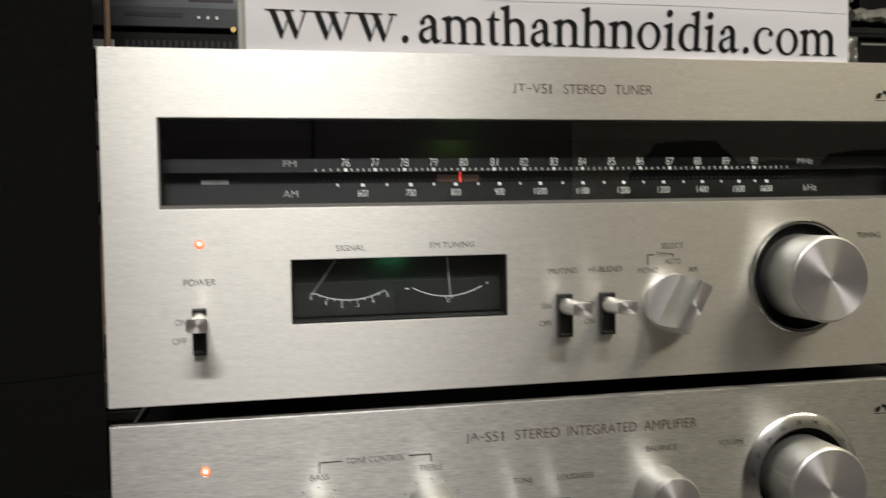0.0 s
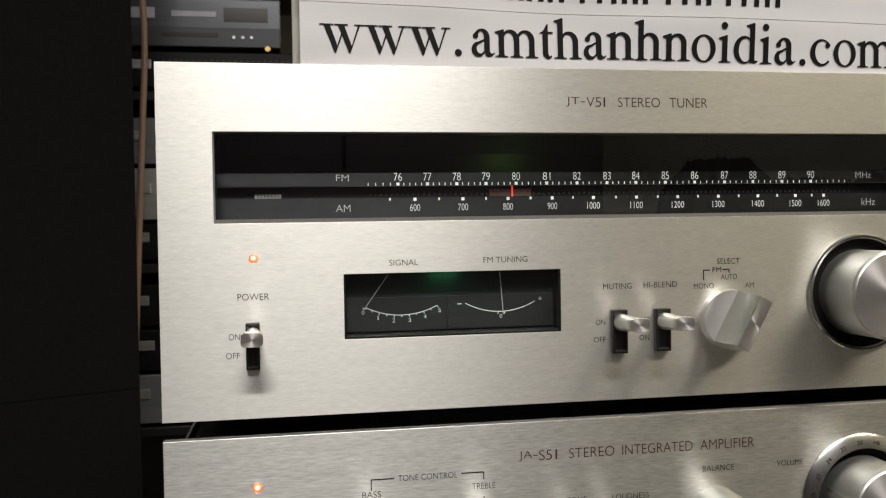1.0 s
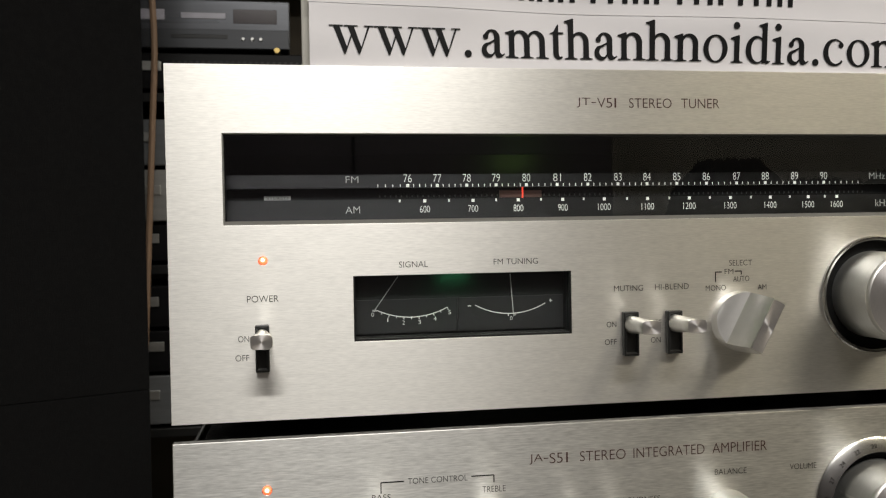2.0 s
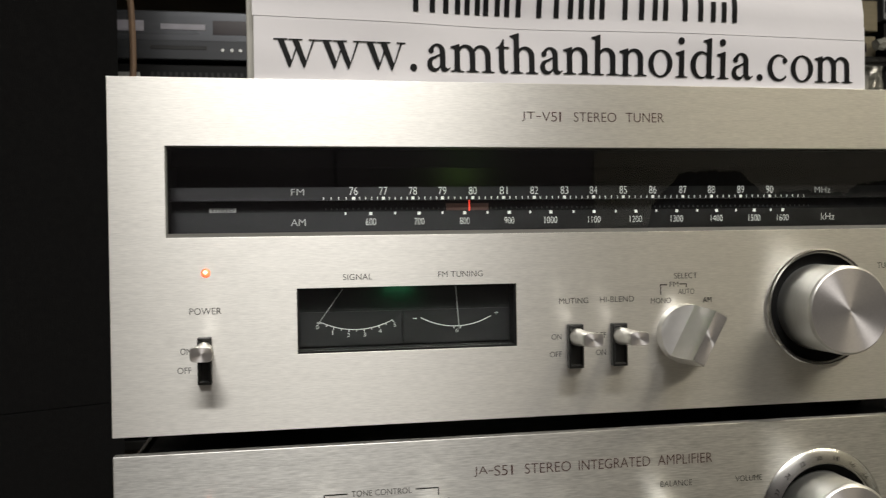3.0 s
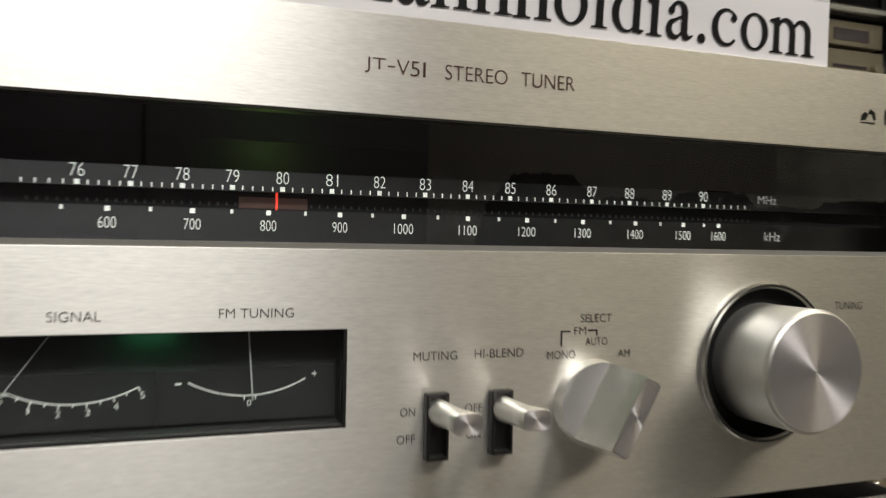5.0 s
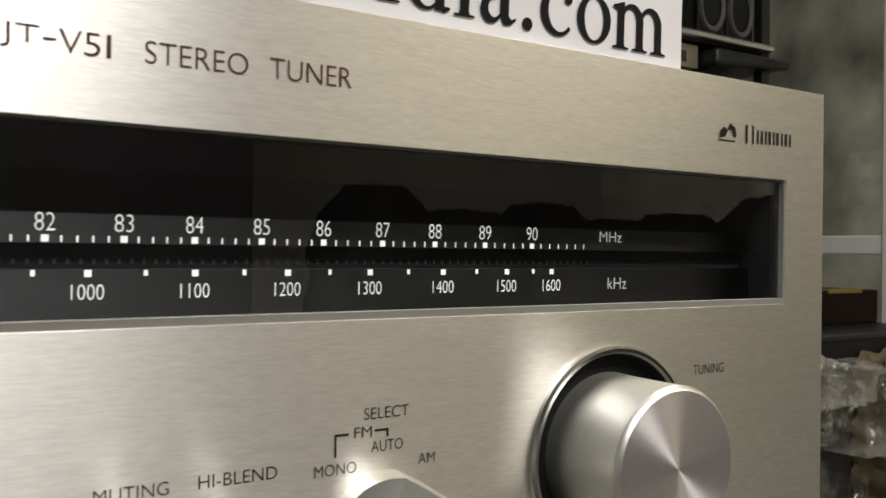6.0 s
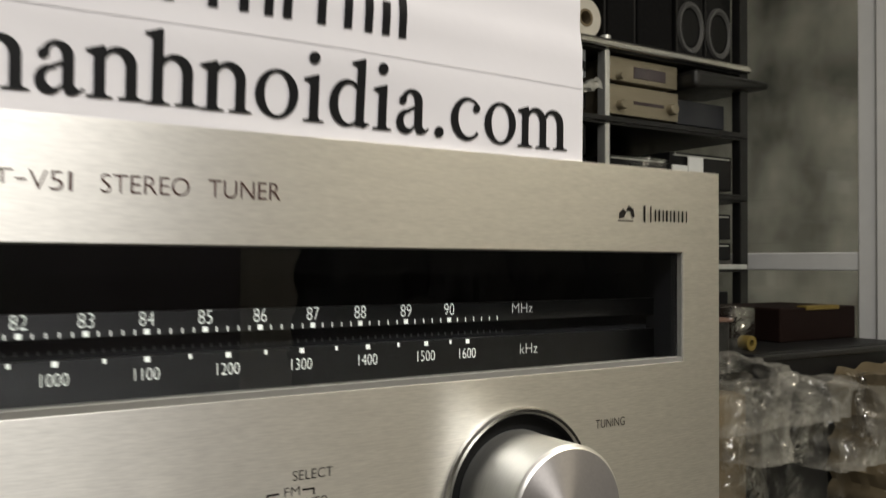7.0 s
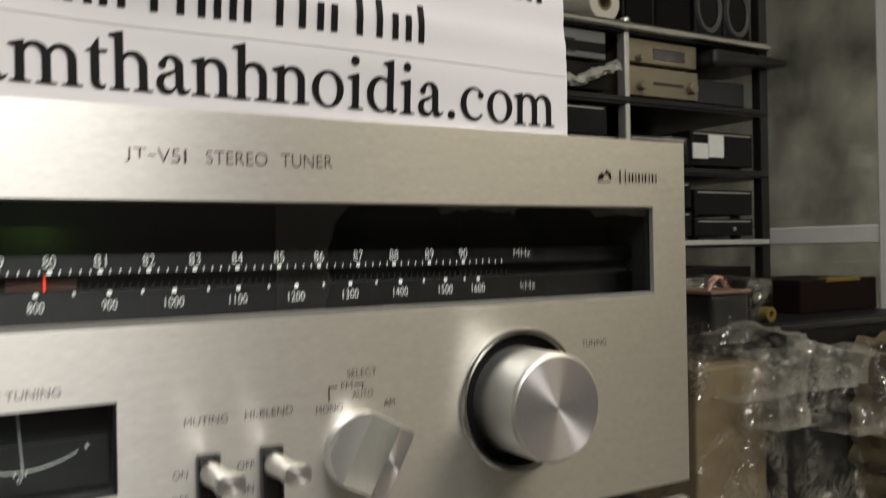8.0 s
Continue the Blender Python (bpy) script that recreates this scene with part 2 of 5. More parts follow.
def stroke(bm, a, b, w, y):
    """A flat printed line from a to b, both (x, z), w wide."""
    d = Vector((b[0] - a[0], b[1] - a[1]))
    n = Vector((-d.y, d.x)).normalized() * w / 2
    bm.faces.new([bm.verts.new(p) for p in ((a[0] - n.x, y, a[1] - n.y), (b[0] - n.x, y, b[1] - n.y), (b[0] + n.x, y, b[1] + n.y), (a[0] + n.x, y, a[1] + n.y))])


# ---- the tuner ----
W, TZ0, TZ1 = 0.42, 0.900, 1.052
DX0, DX1, DZ0, DZ1 = 0.0230, 0.4007, 0.9838, 1.0229      # dial opening
MX0, MX1, MZ0, MZ1 = 0.0773, 0.1755, 0.9325, 0.9610      # meter opening
KNOB_X, KNOB_Z = 0.3270, 0.9460
PRINT = -0.00015                                          # print lies on the face


def knob(name, cx, cz, r, front, back, parent):
    body = part(name, lathe([(r, front + 0.0016), (r * 0.995, front + 0.010), (r, -0.002), (r * 1.01, back)], cx, cz, 96), ALU_SIDE, parent, "satin aluminium knob with a turned face", True)
    part("turned_face", lathe([(0, front), (r * 0.940, front)], cx, cz, 96), ALU_TURNED, body)
    part("chamfer", lathe([(r * 0.940, front), (r * 0.950, front + 0.0001), (r * 0.994, front + 0.0012), (r, front + 0.0016)], cx, cz, 96), CHAMFER, body, "polished chamfer round the knob face", True)
    return body


def lever(x, z, tip_z, reach, parent, lean=0.0):
    """A bat lever: round at the root, wide and flat-ended at the tip."""
    bm = bmesh.new()
    rings = []
    n = 20
    prof = ((0.002, 0.0034, 0.0040, 0.0), (-0.004, 0.0034, 0.0040, 0.0), (-0.009, 0.0032, 0.0037, 0.0), (-0.014, 0.0031, 0.0033, 0.3), (-reach + 0.0066, 0.0035, 0.0030, 0.9), (-reach + 0.0005, 0.0045, 0.0031, 1.0), (-reach, 0.0043, 0.0029, 1.0))
    for y, rx, rz, sq in prof:
        ring = []
        k = min(1.0, max(0.0, -y / reach))
        for i in range(n):
            a = 2 * math.pi * i / n
            c, s = math.cos(a), math.sin(a)
            e = 1.0 - 0.55 * sq
            ring.append(bm.verts.new((x + lean * k + rx * math.copysign(abs(c) ** e, c), y, z + (tip_z - z) * k + rz * math.copysign(abs(s) ** e, s))))
        rings.append(ring)
    for a, b in zip(rings, rings[1:]):
        for i in range(n):
            bm.faces.new((a[i], a[(i + 1) % n], b[(i + 1) % n], b[i]))
    bm.faces.new(rings[0])
    bmesh.ops.recalc_face_normals(bm, faces=bm.faces)
    ob = part("lever", bm, LEVER_WHITE, parent, "satin metal bat lever", True)
    cap = bmesh.new()
    vs = []
    for i in range(n):
        a = 2 * math.pi * i / n
        c, s = math.cos(a), math.sin(a)
        vs.append(cap.verts.new((x + lean + 0.0043 * math.copysign(abs(c) ** 0.45, c), -reach - 0.00005, tip_z + 0.0029 * math.copysign(abs(s) ** 0.45, s))))
    cap.faces.new(vs[::-1])
    bmesh.ops.recalc_face_normals(cap, faces=cap.faces)
    part("lever_tip", cap, ALU_TURNED, ob, "bright turned lever end")
    return ob


def switch(x0, x1, z0, z1, up, parent, lean=0.0008, rise=0.0008, reach=0.0235):
    bez = soften(cut(box(x0, x1, -0.0030, 0.004, z0, z1), [box(x0 + 0.0011, x1 - 0.0011, -0.01, -0.0018, z0 + 0.0014, z1 - 0.0014)]), 0.0004)
    ob = part("switch", bez, BLACK_PLASTIC, parent, "black slot of a lever switch")
    cx = (x0 + x1) / 2
    z = z1 - 0.0058 if up else z0 + 0.006
    lever(cx, z, z + rise, reach, ob, lean)
    return ob


def rounded_plate(x0, x1, z0, z1, thick, holes):
    return soften(cut(box(x0, x1, 0.0, thick, z0, z1), holes), 0.0005, 60)


def brand_mark(x0, z0, z1, parent):
    """The maker's emblem and name as plain shapes."""
    h = z1 - z0
    bm = bmesh.new()
    rect(bm, x0, x0 + 0.0072, z0 - 0.0002, z0 + 0.0002, PRINT)
    bm.faces.new([bm.verts.new((x0 + a * 0.008, PRINT, z0 + b * h)) for a, b in ((0.05, 0.12), (0.35, 0.2), (0.5, 0.55), (0.3, 0.75), (0.08, 0.5))])
    bm.faces.new([bm.verts.new((x0 + a * 0.008, PRINT, z0 + b * h)) for a, b in ((0.45, 0.6), (0.62, 0.98), (0.92, 0.75), (0.98, 0.25), (0.85, 0.2), (0.72, 0.6))])
    part("emblem", bm, PRINT_DARK, parent, "dark printed emblem shape")
    x = x0 + 0.0122
    for i, w in enumerate((0.0048, 0.0012, 0.0032, 0.0032, 0.0036, 0.0034)):
        top = z0 + h if i == 0 else z0 + h * 0.78
        bm = bmesh.new()
        thin = min(0.0009, w * 0.6)
        rect(bm, x, x + thin, z0 + (0.0002 if i else -0.0002), top, PRINT)
        if w > 0.002:
            rect(bm, x + w * 0.66, x + w * 0.66 + thin * 0.7, z0 + (0.0002 if i else -0.0002), top, PRINT)
        part("name_bar", bm, PRINT_DARK, parent)
        x += w + 0.0006


tuner = thing("tuner", (0, 0, 0), "vintage silver brushed aluminium stereo tuner standing on an amplifier", "radio tuner")
well = lambda r, cx, cz: lathe([(0, -0.02), (r, -0.02), (r, 0.02), (0, 0.02)], cx, cz, 64)
part("faceplate", rounded_plate(0, W, TZ0, TZ1, 0.0032, [
    box(DX0, DX1, -0.02, 0.02, DZ0, DZ1), box(MX0, MX1, -0.02, 0.02, MZ0, MZ1), well(0.0262, KNOB_X, KNOB_Z),
    box(0.0362, 0.0402, -0.02, 0.02, 0.9225, 0.9400), box(0.2003, 0.2055, -0.02, 0.02, 0.923, 0.9403), box(0.2213, 0.2265, -0.02, 0.02, 0.9232, 0.9403),
    well(0.0019, 0.0390, 0.9685)]), ALU, tuner, "brushed aluminium faceplate with fine horizontal grain")
part("chassis", cut(box(0.006, W - 0.006, 0.0034, 0.30, TZ0 + 0.004, TZ1 - 0.006, 0.002), [
    box(DX0 - 0.002, DX1 + 0.002, -0.1, 0.045, DZ0 - 0.001, DZ1 + 0.0026), box(MX0 - 0.001, MX1 + 0.001, -0.1, 0.022, MZ0 - 0.001, MZ1 + 0.001), lathe([(0, -0.02), (0.0268, -0.02), (0.0268, 0.012), (0, 0.012)], KNOB_X, KNOB_Z, 48)]),
    BLACK_VINYL, tuner, "black vinyl covered steel cabinet")
for fx in (0.05, 0.37):
    for fy in (0.05, 0.26):
        part("foot", lathe_z([(0, 0.8895), (0.012, 0.8895), (0.014, 0.892), (0.014, 0.9045), (0, 0.9045)], fx, fy), BLACK_PLASTIC, tuner)

# dial
DY = 0.0145
part("dial_back", box(DX0 - 0.002, DX1 + 0.002, 0.034, 0.036, DZ0, DZ1), DIAL_BLACK, tuner, "matt black dial recess")
fm = part("fm_scale", box(DX0 - 0.001, DX1 + 0.001, DY, DY + 0.002, 1.0000, 1.0060), DIAL_GREY, tuner, "grey station scale with white numerals")
am = part("am_scale", box(DX0 - 0.001, DX1 + 0.001, DY, DY + 0.002, DZ0 + 0.0002, 0.9948), DIAL_GREY, tuner, "grey station scale with white numerals")
part("pointer_channel", box(DX0 - 0.001, DX1 + 0.001, DY + 0.004, DY + 0.005, 0.9940, 1.0010), DIAL_BLACK, tuner)
part("dial_sill", box(DX0, DX1, 0.0038, DY, DZ0 - 0.0008, DZ0 + 0.0004), DIAL_SILL, tuner, "dull metal sill below the dial")
for x0, x1 in ((DX1 - 0.0002, DX1 + 0.0018), (DX0 - 0.0018, DX0 + 0.0002)):
    part("dial_cheek", box(x0, x1, 0.0038, 0.034, DZ0, DZ1), DIAL_BLACK, tuner)
part("dial_rim", cut(box(DX0 - 0.0002, DX1 + 0.0002, 0.0005, 0.0037, DZ0 - 0.0002, DZ1 + 0.0002), [box(DX0 + 0.0005, DX1 - 0.0005, -0.02, 0.02, DZ0 + 0.0017, DZ1 - 0.0004)]), DIAL_RIM, tuner, "dull grey rim inside the dial opening")
glass = part("dial_glass", box(DX0 + 0.0006, DX1 - 0.0006, 0.0022, 0.0036, DZ0 + 0.0018, DZ1 - 0.0005), GLASS, tuner, "clear glass over the dial")
glass.visible_shadow = False
PY = DY - 0.00015
FM_X = [0.1035, 0.1171, 0.1308, 0.1446, 0.1590, 0.1738, 0.1887, 0.2036, 0.2181, 0.2331, 0.2482, 0.2638, 0.2788, 0.2943, 0.3099]
AM_X = [0.1112, 0.1336, 0.1550, 0.1764, 0.1967, 0.2183, 0.2394, 0.2605, 0.2814, 0.3015, 0.3169]
AM_MID = [0.0997, 0.1224, 0.1445, 0.1659, 0.1866, 0.2080, 0.2292, 0.2499, 0.2712, 0.2917, 0.3104]
ticks = bmesh.new()
for i, x in enumerate(FM_X):
    rect(ticks, x - 0.0007, x + 0.0007, 1.0002, 1.0016, PY)
    step = (FM_X[i + 1] - x) / 5 if i < 14 else 0.0031
    for k in range(1, 5 if i < 14 else 7):
        rect(ticks, x + k * step - 0.00018, x + k * step + 0.00018, 1.0002, 1.0015, PY)
for k in range(1, 5):
    rect(ticks, FM_X[0] - k * 0.0034 - 0.00018, FM_X[0] - k * 0.0034 + 0.00018, 1.0002, 1.0015, PY)
part("scale_marks", ticks, LIT_WHITE, fm)
ticks = bmesh.new()
for x in AM_X:
    rect(ticks, x - 0.0007, x + 0.0007, 0.9932, 0.9946, PY)
for x in AM_MID:
    rect(ticks, x - 0.0004, x + 0.0004, 0.9934, 0.9946, PY)
part("scale_marks", ticks, LIT_WHITE, am)
ticks = bmesh.new()
for k in range(98):
    x = 0.0910 + k * 0.0025
    rect(ticks, x - 0.0003, x + 0.0003, 0.9958, 0.9968, DY + 0.0038)
part("logging_marks", ticks, PRINT_DIM, tuner, "faint fine marks in the pointer channel")
for i, x in enumerate(FM_X):
    part("numeral", fit_glyphs(str(76 + i), x - 0.00185, x + 0.00185, 1.0024, 1.0060, PY, 0.016), LIT_WHITE, fm)
for i, x in enumerate(AM_X):
    w = 0.0023 if i < 4 else 0.0031
    part("numeral", fit_glyphs(str(600 + 100 * i), x - w, x + w, 0.9886, 0.9917, PY, 0.016), LIT_WHITE, am)
lettering("FM", 0.0755, 0.0812, 1.0024, 1.0053, PY, SCALE_GREY, fm)
lettering("AM", 0.0752, 0.0817, 0.9886, 0.9917, PY, SCALE_GREY, am)
lettering("MHz", 0.3346, 0.3432, 1.0024, 1.0054, PY, SCALE_GREY, fm)
lettering("kHz", 0.3379, 0.3453, 0.9888, 0.9921, PY, SCALE_GREY, am)
sign = bmesh.new()
rect(sign, 0.0393, 0.0510, 0.9949, 0.9969, DY + 0.0037)
sign = part("stereo_sign", sign, mat("unlit_sign_grey", (0.27, 0.27, 0.27), 0.5), tuner, "small unlit grey stereo indicator")
lettering("STEREO", 0.0403, 0.0500, 0.99525, 0.99665, DY + 0.0035, DIAL_BLACK, sign)
pointer = part("pointer", box(0.15765, 0.15812, DY + 0.0025, DY + 0.0035, 0.9950, 1.0000), RED_GLOW, tuner, "glowing red dial pointer")
# the carriage's faint red emission is added, in place of light falling on it
part("pointer_carriage", box(0.1470, 0.1672, DY + 0.0034, DY + 0.0039, 0.9952, 0.9985), mat("brown_carriage", (0.05, 0.024, 0.018), 0.5, emit=(0.5, 0.10, 0.06), strength=0.02), pointer, "dull brown pointer carriage with a faint added glow")
part("lamp_baffle", box(DX0, DX1, 0.0180, 0.0190, 1.0152, DZ1 + 0.0008), DIAL_BLACK, tuner)
part("dial_lamp", box(0.1510, 0.1625, 0.0225, 0.0240, 1.0168, 1.0178, 0.0003), GREEN_GLOW, tuner, "small green dial lamp behind a baffle")
part("dial_lamp", box(0.1490, 0.1665, 0.0055, 0.0072, DZ1 + 0.0010, DZ1 + 0.0020), mat("soft_green_lamp", (0.3, 0.6, 0.2), 0.5, emit=(0.40, 0.95, 0.20), strength=9), tuner, "small green lamp over the dial")

# meters
meter = part("meter_plate", box(MX0, MX1, 0.0100, 0.0110, MZ0, MZ1), mat("meter_back_black", (0.022, 0.023, 0.023), 0.7, 0, 0.1, (90, 90, 90), spec=0.05), tuner, "black twin meter plate")
MY = 0.0090
part("meter_face", box(MX0 + 0.0014, MX1 - 0.0014, MY, 0.0099, MZ0 + 0.0022, 0.9497), METER_GREY, meter, "dark grey printed meter scale")
part("meter_sill", box(MX0, MX1, 0.0052, 0.0098, MZ0 - 0.0004, MZ0 + 0.0012), BLACK_PLASTIC, meter)
part("meter_bezel", cut(box(MX0 - 0.0002, MX1 + 0.0002, 0.0006, 0.0095, MZ0 - 0.0002, MZ1 + 0.0002), [box(MX0 + 0.0008, MX1 - 0.0008, -0.02, 0.02, MZ0 + 0.0009, MZ1 + 0.01)]), BLACK_PLASTIC, meter, "thin black rim inside the meter opening")
pane = part("meter_glass", box(MX0 + 0.0009, MX1 - 0.0009, 0.0024, 0.0036, MZ0 + 0.0010, MZ1 - 0.0007), GLASS, meter, "clear glass over the meters")
pane.visible_shadow = False


def scale_arc(x0, x1, zend, zmid, marks, parent):
    """A printed arc that hangs between its two ends."""
    half = (x1 - x0) / 2
    sag = zend - zmid
    R = (half * half + sag * sag) / (2 * sag)
    cx, cz = (x0 + x1) / 2, zmid + R
    a0 = math.asin(half / R)
    at = lambda u, r=R: (cx + r * math.sin(a0 * (2 * u - 1)), cz - r * math.cos(a0 * (2 * u - 1)))
    bm = bmesh.new()
    for i in range(24):
        stroke(bm, at(i / 24), at((i + 1) / 24), 0.00032, MY - 0.0002)
    for u, long in marks:
        stroke(bm, at(u), at(u, R + long), 0.00032, MY - 0.0002)
    part("scale_arc", bm, PRINT_WHITE, parent)
    return at, R


at, R = scale_arc(0.0872, 0.1197, 0.9455, 0.9416, [(k / 10, 0.0012 if k % 2 == 0 else 0.0009) for k in range(11)], meter)
for k in range(6):
    x, z = at(k / 5, R + 0.0025)
    half = 0.0002 if k == 1 else 0.0006
    part("numeral", fit_glyphs(str(k), x - half, x + half, z - 0.0009, z + 0.0009, MY - 0.0002), PRINT_WHITE, meter)
at, R = scale_arc(0.1327, 0.1655, 0.9461, 0.9418, [(0.47, 0.0012), (0.56, 0.0012)], meter)
part("numeral", fit_glyphs("0", 0.1488, 0.1500, 0.9388, 0.9405, MY - 0.0002), PRINT_WHITE, meter)
lettering("-", 0.1292, 0.1309, 0.9456, 0.9460, MY - 0.0002, PRINT_WHITE, meter)
lettering("+", 0.1673, 0.1689, 0.9465, 0.9481, MY - 0.0002, PRINT_WHITE, meter)
NEEDLE = mat("pale_needle", (0.36, 0.38, 0.37), 0.4, 0.3)
bm = bmesh.new()
stroke(bm, (0.0866, 0.9449), (0.0975, 0.9600), 0.00034, MY - 0.0012)
rect(bm, 0.0858, 0.0880, 0.9447, 0.9455, MY - 0.0013)
part("needle", bm, NEEDLE, meter, "thin pale meter needle at zero")
bm = bmesh.new()
stroke(bm, (0.1503, 0.9405), (0.1489, 0.9600), 0.00042, MY - 0.0012)
part("needle", bm, NEEDLE, meter, "thin pale meter needle at the middle")
part("meter_divider", box(0.1244, 0.1248, 0.0082, 0.0099, MZ0 + 0.0022, 0.9497), BLACK_PLASTIC, meter)
part("meter_lamp", box(0.1165, 0.1290, 0.0056, 0.0084, 0.9611, 0.9616, 0.0001), mat("green_meter_lamp", (0.1, 0.4, 0.2), 0.4, emit=(0.10, 0.75, 0.30), strength=15.0), meter, "green lamp above the meters")

# knobs, levers and lamp
ring = part("knob_ring", lathe([(0.0262, 0.002), (0.0262, -0.0012), (0.0268, -0.0020), (0.0277, -0.0020), (0.0283, -0.0012), (0.0283, 0.0004)], KNOB_X, KNOB_Z, 96), ALU_RING, tuner, "bright ring round the tuning knob", True)
part("knob_well", lathe([(0.0261, -0.001), (0.0258, 0.0025), (0, 0.0030)], KNOB_X, KNOB_Z, 64), WELL_BLACK, ring)
knob("tuning_knob", KNOB_X, KNOB_Z, 0.0207, -0.0235, 0.0025, tuner)


def selector(cx, cz, r, front, tilt, parent):
    """A round knob whose face is cut away on both sides of a standing grip bar."""
    bm = bmesh.new()
    half = ((r * 0.995, -0.0044), (r * 0.97, -0.0048), (r * 0.92, -0.0051), (r * 0.84, -0.0054), (r * 0.72, -0.0058), (r * 0.55, -0.0064), (0.0049, -0.0073), (0.0043, -0.0105), (0.0037, -0.0165), (0.0034, front + 0.0005), (0.0031, front))
    profile = [(-u, y) for u, y in half] + [(u, y) for u, y in half[::-1]]
    c, sn = math.cos(radians(tilt)), math.sin(radians(tilt))
    place = lambda u, v, y: bm.verts.new((cx + u * c + v * sn, y, cz - u * sn + v * c))
    n = 8
    rows, base = [], []
    for u, y in profile:
        reach = math.sqrt(max(0.0, r * r - u * u)) * (1.0 - 0.10 * max(0.0, (-0.0074 - y) / (-0.0074 - front)))
        rows.append([place(u, reach * (2 * k / n - 1), y) for k in range(n + 1)])
    for a, b in zip(rows, rows[1:]):
        for k in range(n):
            bm.faces.new((a[k], a[k + 1], b[k + 1], b[k]))
    rim = [row[-1] for row in rows] + [row[0] for row in rows[::-1]]
    for u, y in profile:
        base.append(math.sqrt(max(0.0, r * r - u * u)) * 1.02)
    low = [place(u * 1.02, v, 0.0003) for (u, y), v in zip(profile, base)] + [place(u * 1.02, -v, 0.0003) for (u, y), v in list(zip(profile, base))[::-1]]
    for k in range(len(rim)):
        j = (k + 1) % len(rim)
        bm.faces.new((rim[k], rim[j], low[j], low[k]))
    bmesh.ops.recalc_face_normals(bm, faces=bm.faces)
    body = part("selector_knob", bm, SELECTOR_ALU, parent, "satin aluminium selector knob with a raised grip", True)
    bm = bmesh.new()
    rings = []
    for s in (1, -1):
        reach = 0.90 * math.sqrt(r * r - 0.0031 ** 2) - 0.0002
        a0 = math.asin(0.0029 / reach)
        for i in range(7):
            a = -a0 + 2 * a0 * i / 6
            u, v = s * reach * math.sin(a), s * reach * math.cos(a)
            rings.append(place(u, v, front - 0.0001))
    bm.faces.new(rings[::-1])
    bmesh.ops.recalc_face_normals(bm, faces=bm.faces)
    part("grip_face", bm, ALU_TURNED, body, "bright turned end of the grip")
    return body


selector(0.2570, 0.9356, 0.0139, -0.0250, 28, tuner)
switch(0.0353, 0.0411, 0.9212, 0.9413, True, tuner, 0.0006, 0.0008, 0.0215)
switch(0.1993, 0.2064, 0.9216, 0.9417, True, tuner)
switch(0.2203, 0.2275, 0.9219, 0.9416, True, tuner)
part("power_lamp", lathe([(0, -0.0012), (0.0009, -0.0009), (0.0016, 0.0002), (0.0018, 0.004)], 0.0390, 0.9685, 24), LED, tuner, "glowing orange power lamp", True)
part("lamp_core", lathe([(0, -0.00135), (0.0008, -0.0011)], 0.0390, 0.9689, 16), LED_CORE, tuner)

# print on the faceplate
for body, x0, x1, z0, z1 in (("POWER", 0.0321, 0.0453, 0.9509, 0.9537), ("ON", 0.0281, 0.0326, 0.9341, 0.9367), ("OFF", 0.0268, 0.0325, 0.9260, 0.9286),
                             ("SIGNAL", 0.0973, 0.1101, 0.9643, 0.9669), ("FM TUNING", 0.1397, 0.1600, 0.9646, 0.9672), ("MUTING", 0.1957, 0.2096, 0.9511, 0.9537),
                             ("HI-BLEND", 0.2154, 0.2319, 0.9513, 0.9539), ("ON", 0.1919, 0.1965, 0.9348, 0.9373), ("OFF", 0.1909, 0.1966, 0.9268, 0.9293),
                             ("OFF", 0.2125, 0.2182, 0.9350, 0.9375), ("ON", 0.2131, 0.2178, 0.9270, 0.9295), ("SELECT", 0.2521, 0.2636, 0.9615, 0.9641), ("FM", 0.2498, 0.2541, 0.9577, 0.9600),
                             ("AUTO", 0.2540, 0.2621, 0.9541, 0.9566), ("MONO", 0.2403, 0.2503, 0.9501, 0.9526), ("AM", 0.2663, 0.2707, 0.9500, 0.9524), ("TUNING", 0.3586, 0.3718, 0.9643, 0.9671)):
    lettering(body, x0, x1, z0, z1, PRINT, PRINT_DARK, tuner)
for body, x0, x1 in (("JT", 0.1793, 0.1856), ("V", 0.1889, 0.1928), ("5", 0.1932, 0.1960), ("1", 0.1971, 0.1979), ("STEREO", 0.2041, 0.2246), ("TUNER", 0.2293, 0.2481)):
    lettering(body, x0, x1, 1.0347, 1.0391, PRINT, PRINT_BROWN, tuner)
lettering("-", 0.1862, 0.1884, 1.03675, 1.03715, PRINT, PRINT_BROWN, tuner)
bm = bmesh.new()
for a, b in (((0.2452, 0.9540), (0.2452, 0.9588)), ((0.2450, 0.9587), (0.2484, 0.9587)), ((0.2548, 0.9589), (0.2583, 0.9589)), ((0.2581, 0.9589), (0.2581, 0.9573))):
    stroke(bm, a, b, 0.0005, PRINT)
part("printed_bracket", bm, PRINT_DARK, tuner)
brand_mark(0.3686, 1.0332, 1.0386, tuner)

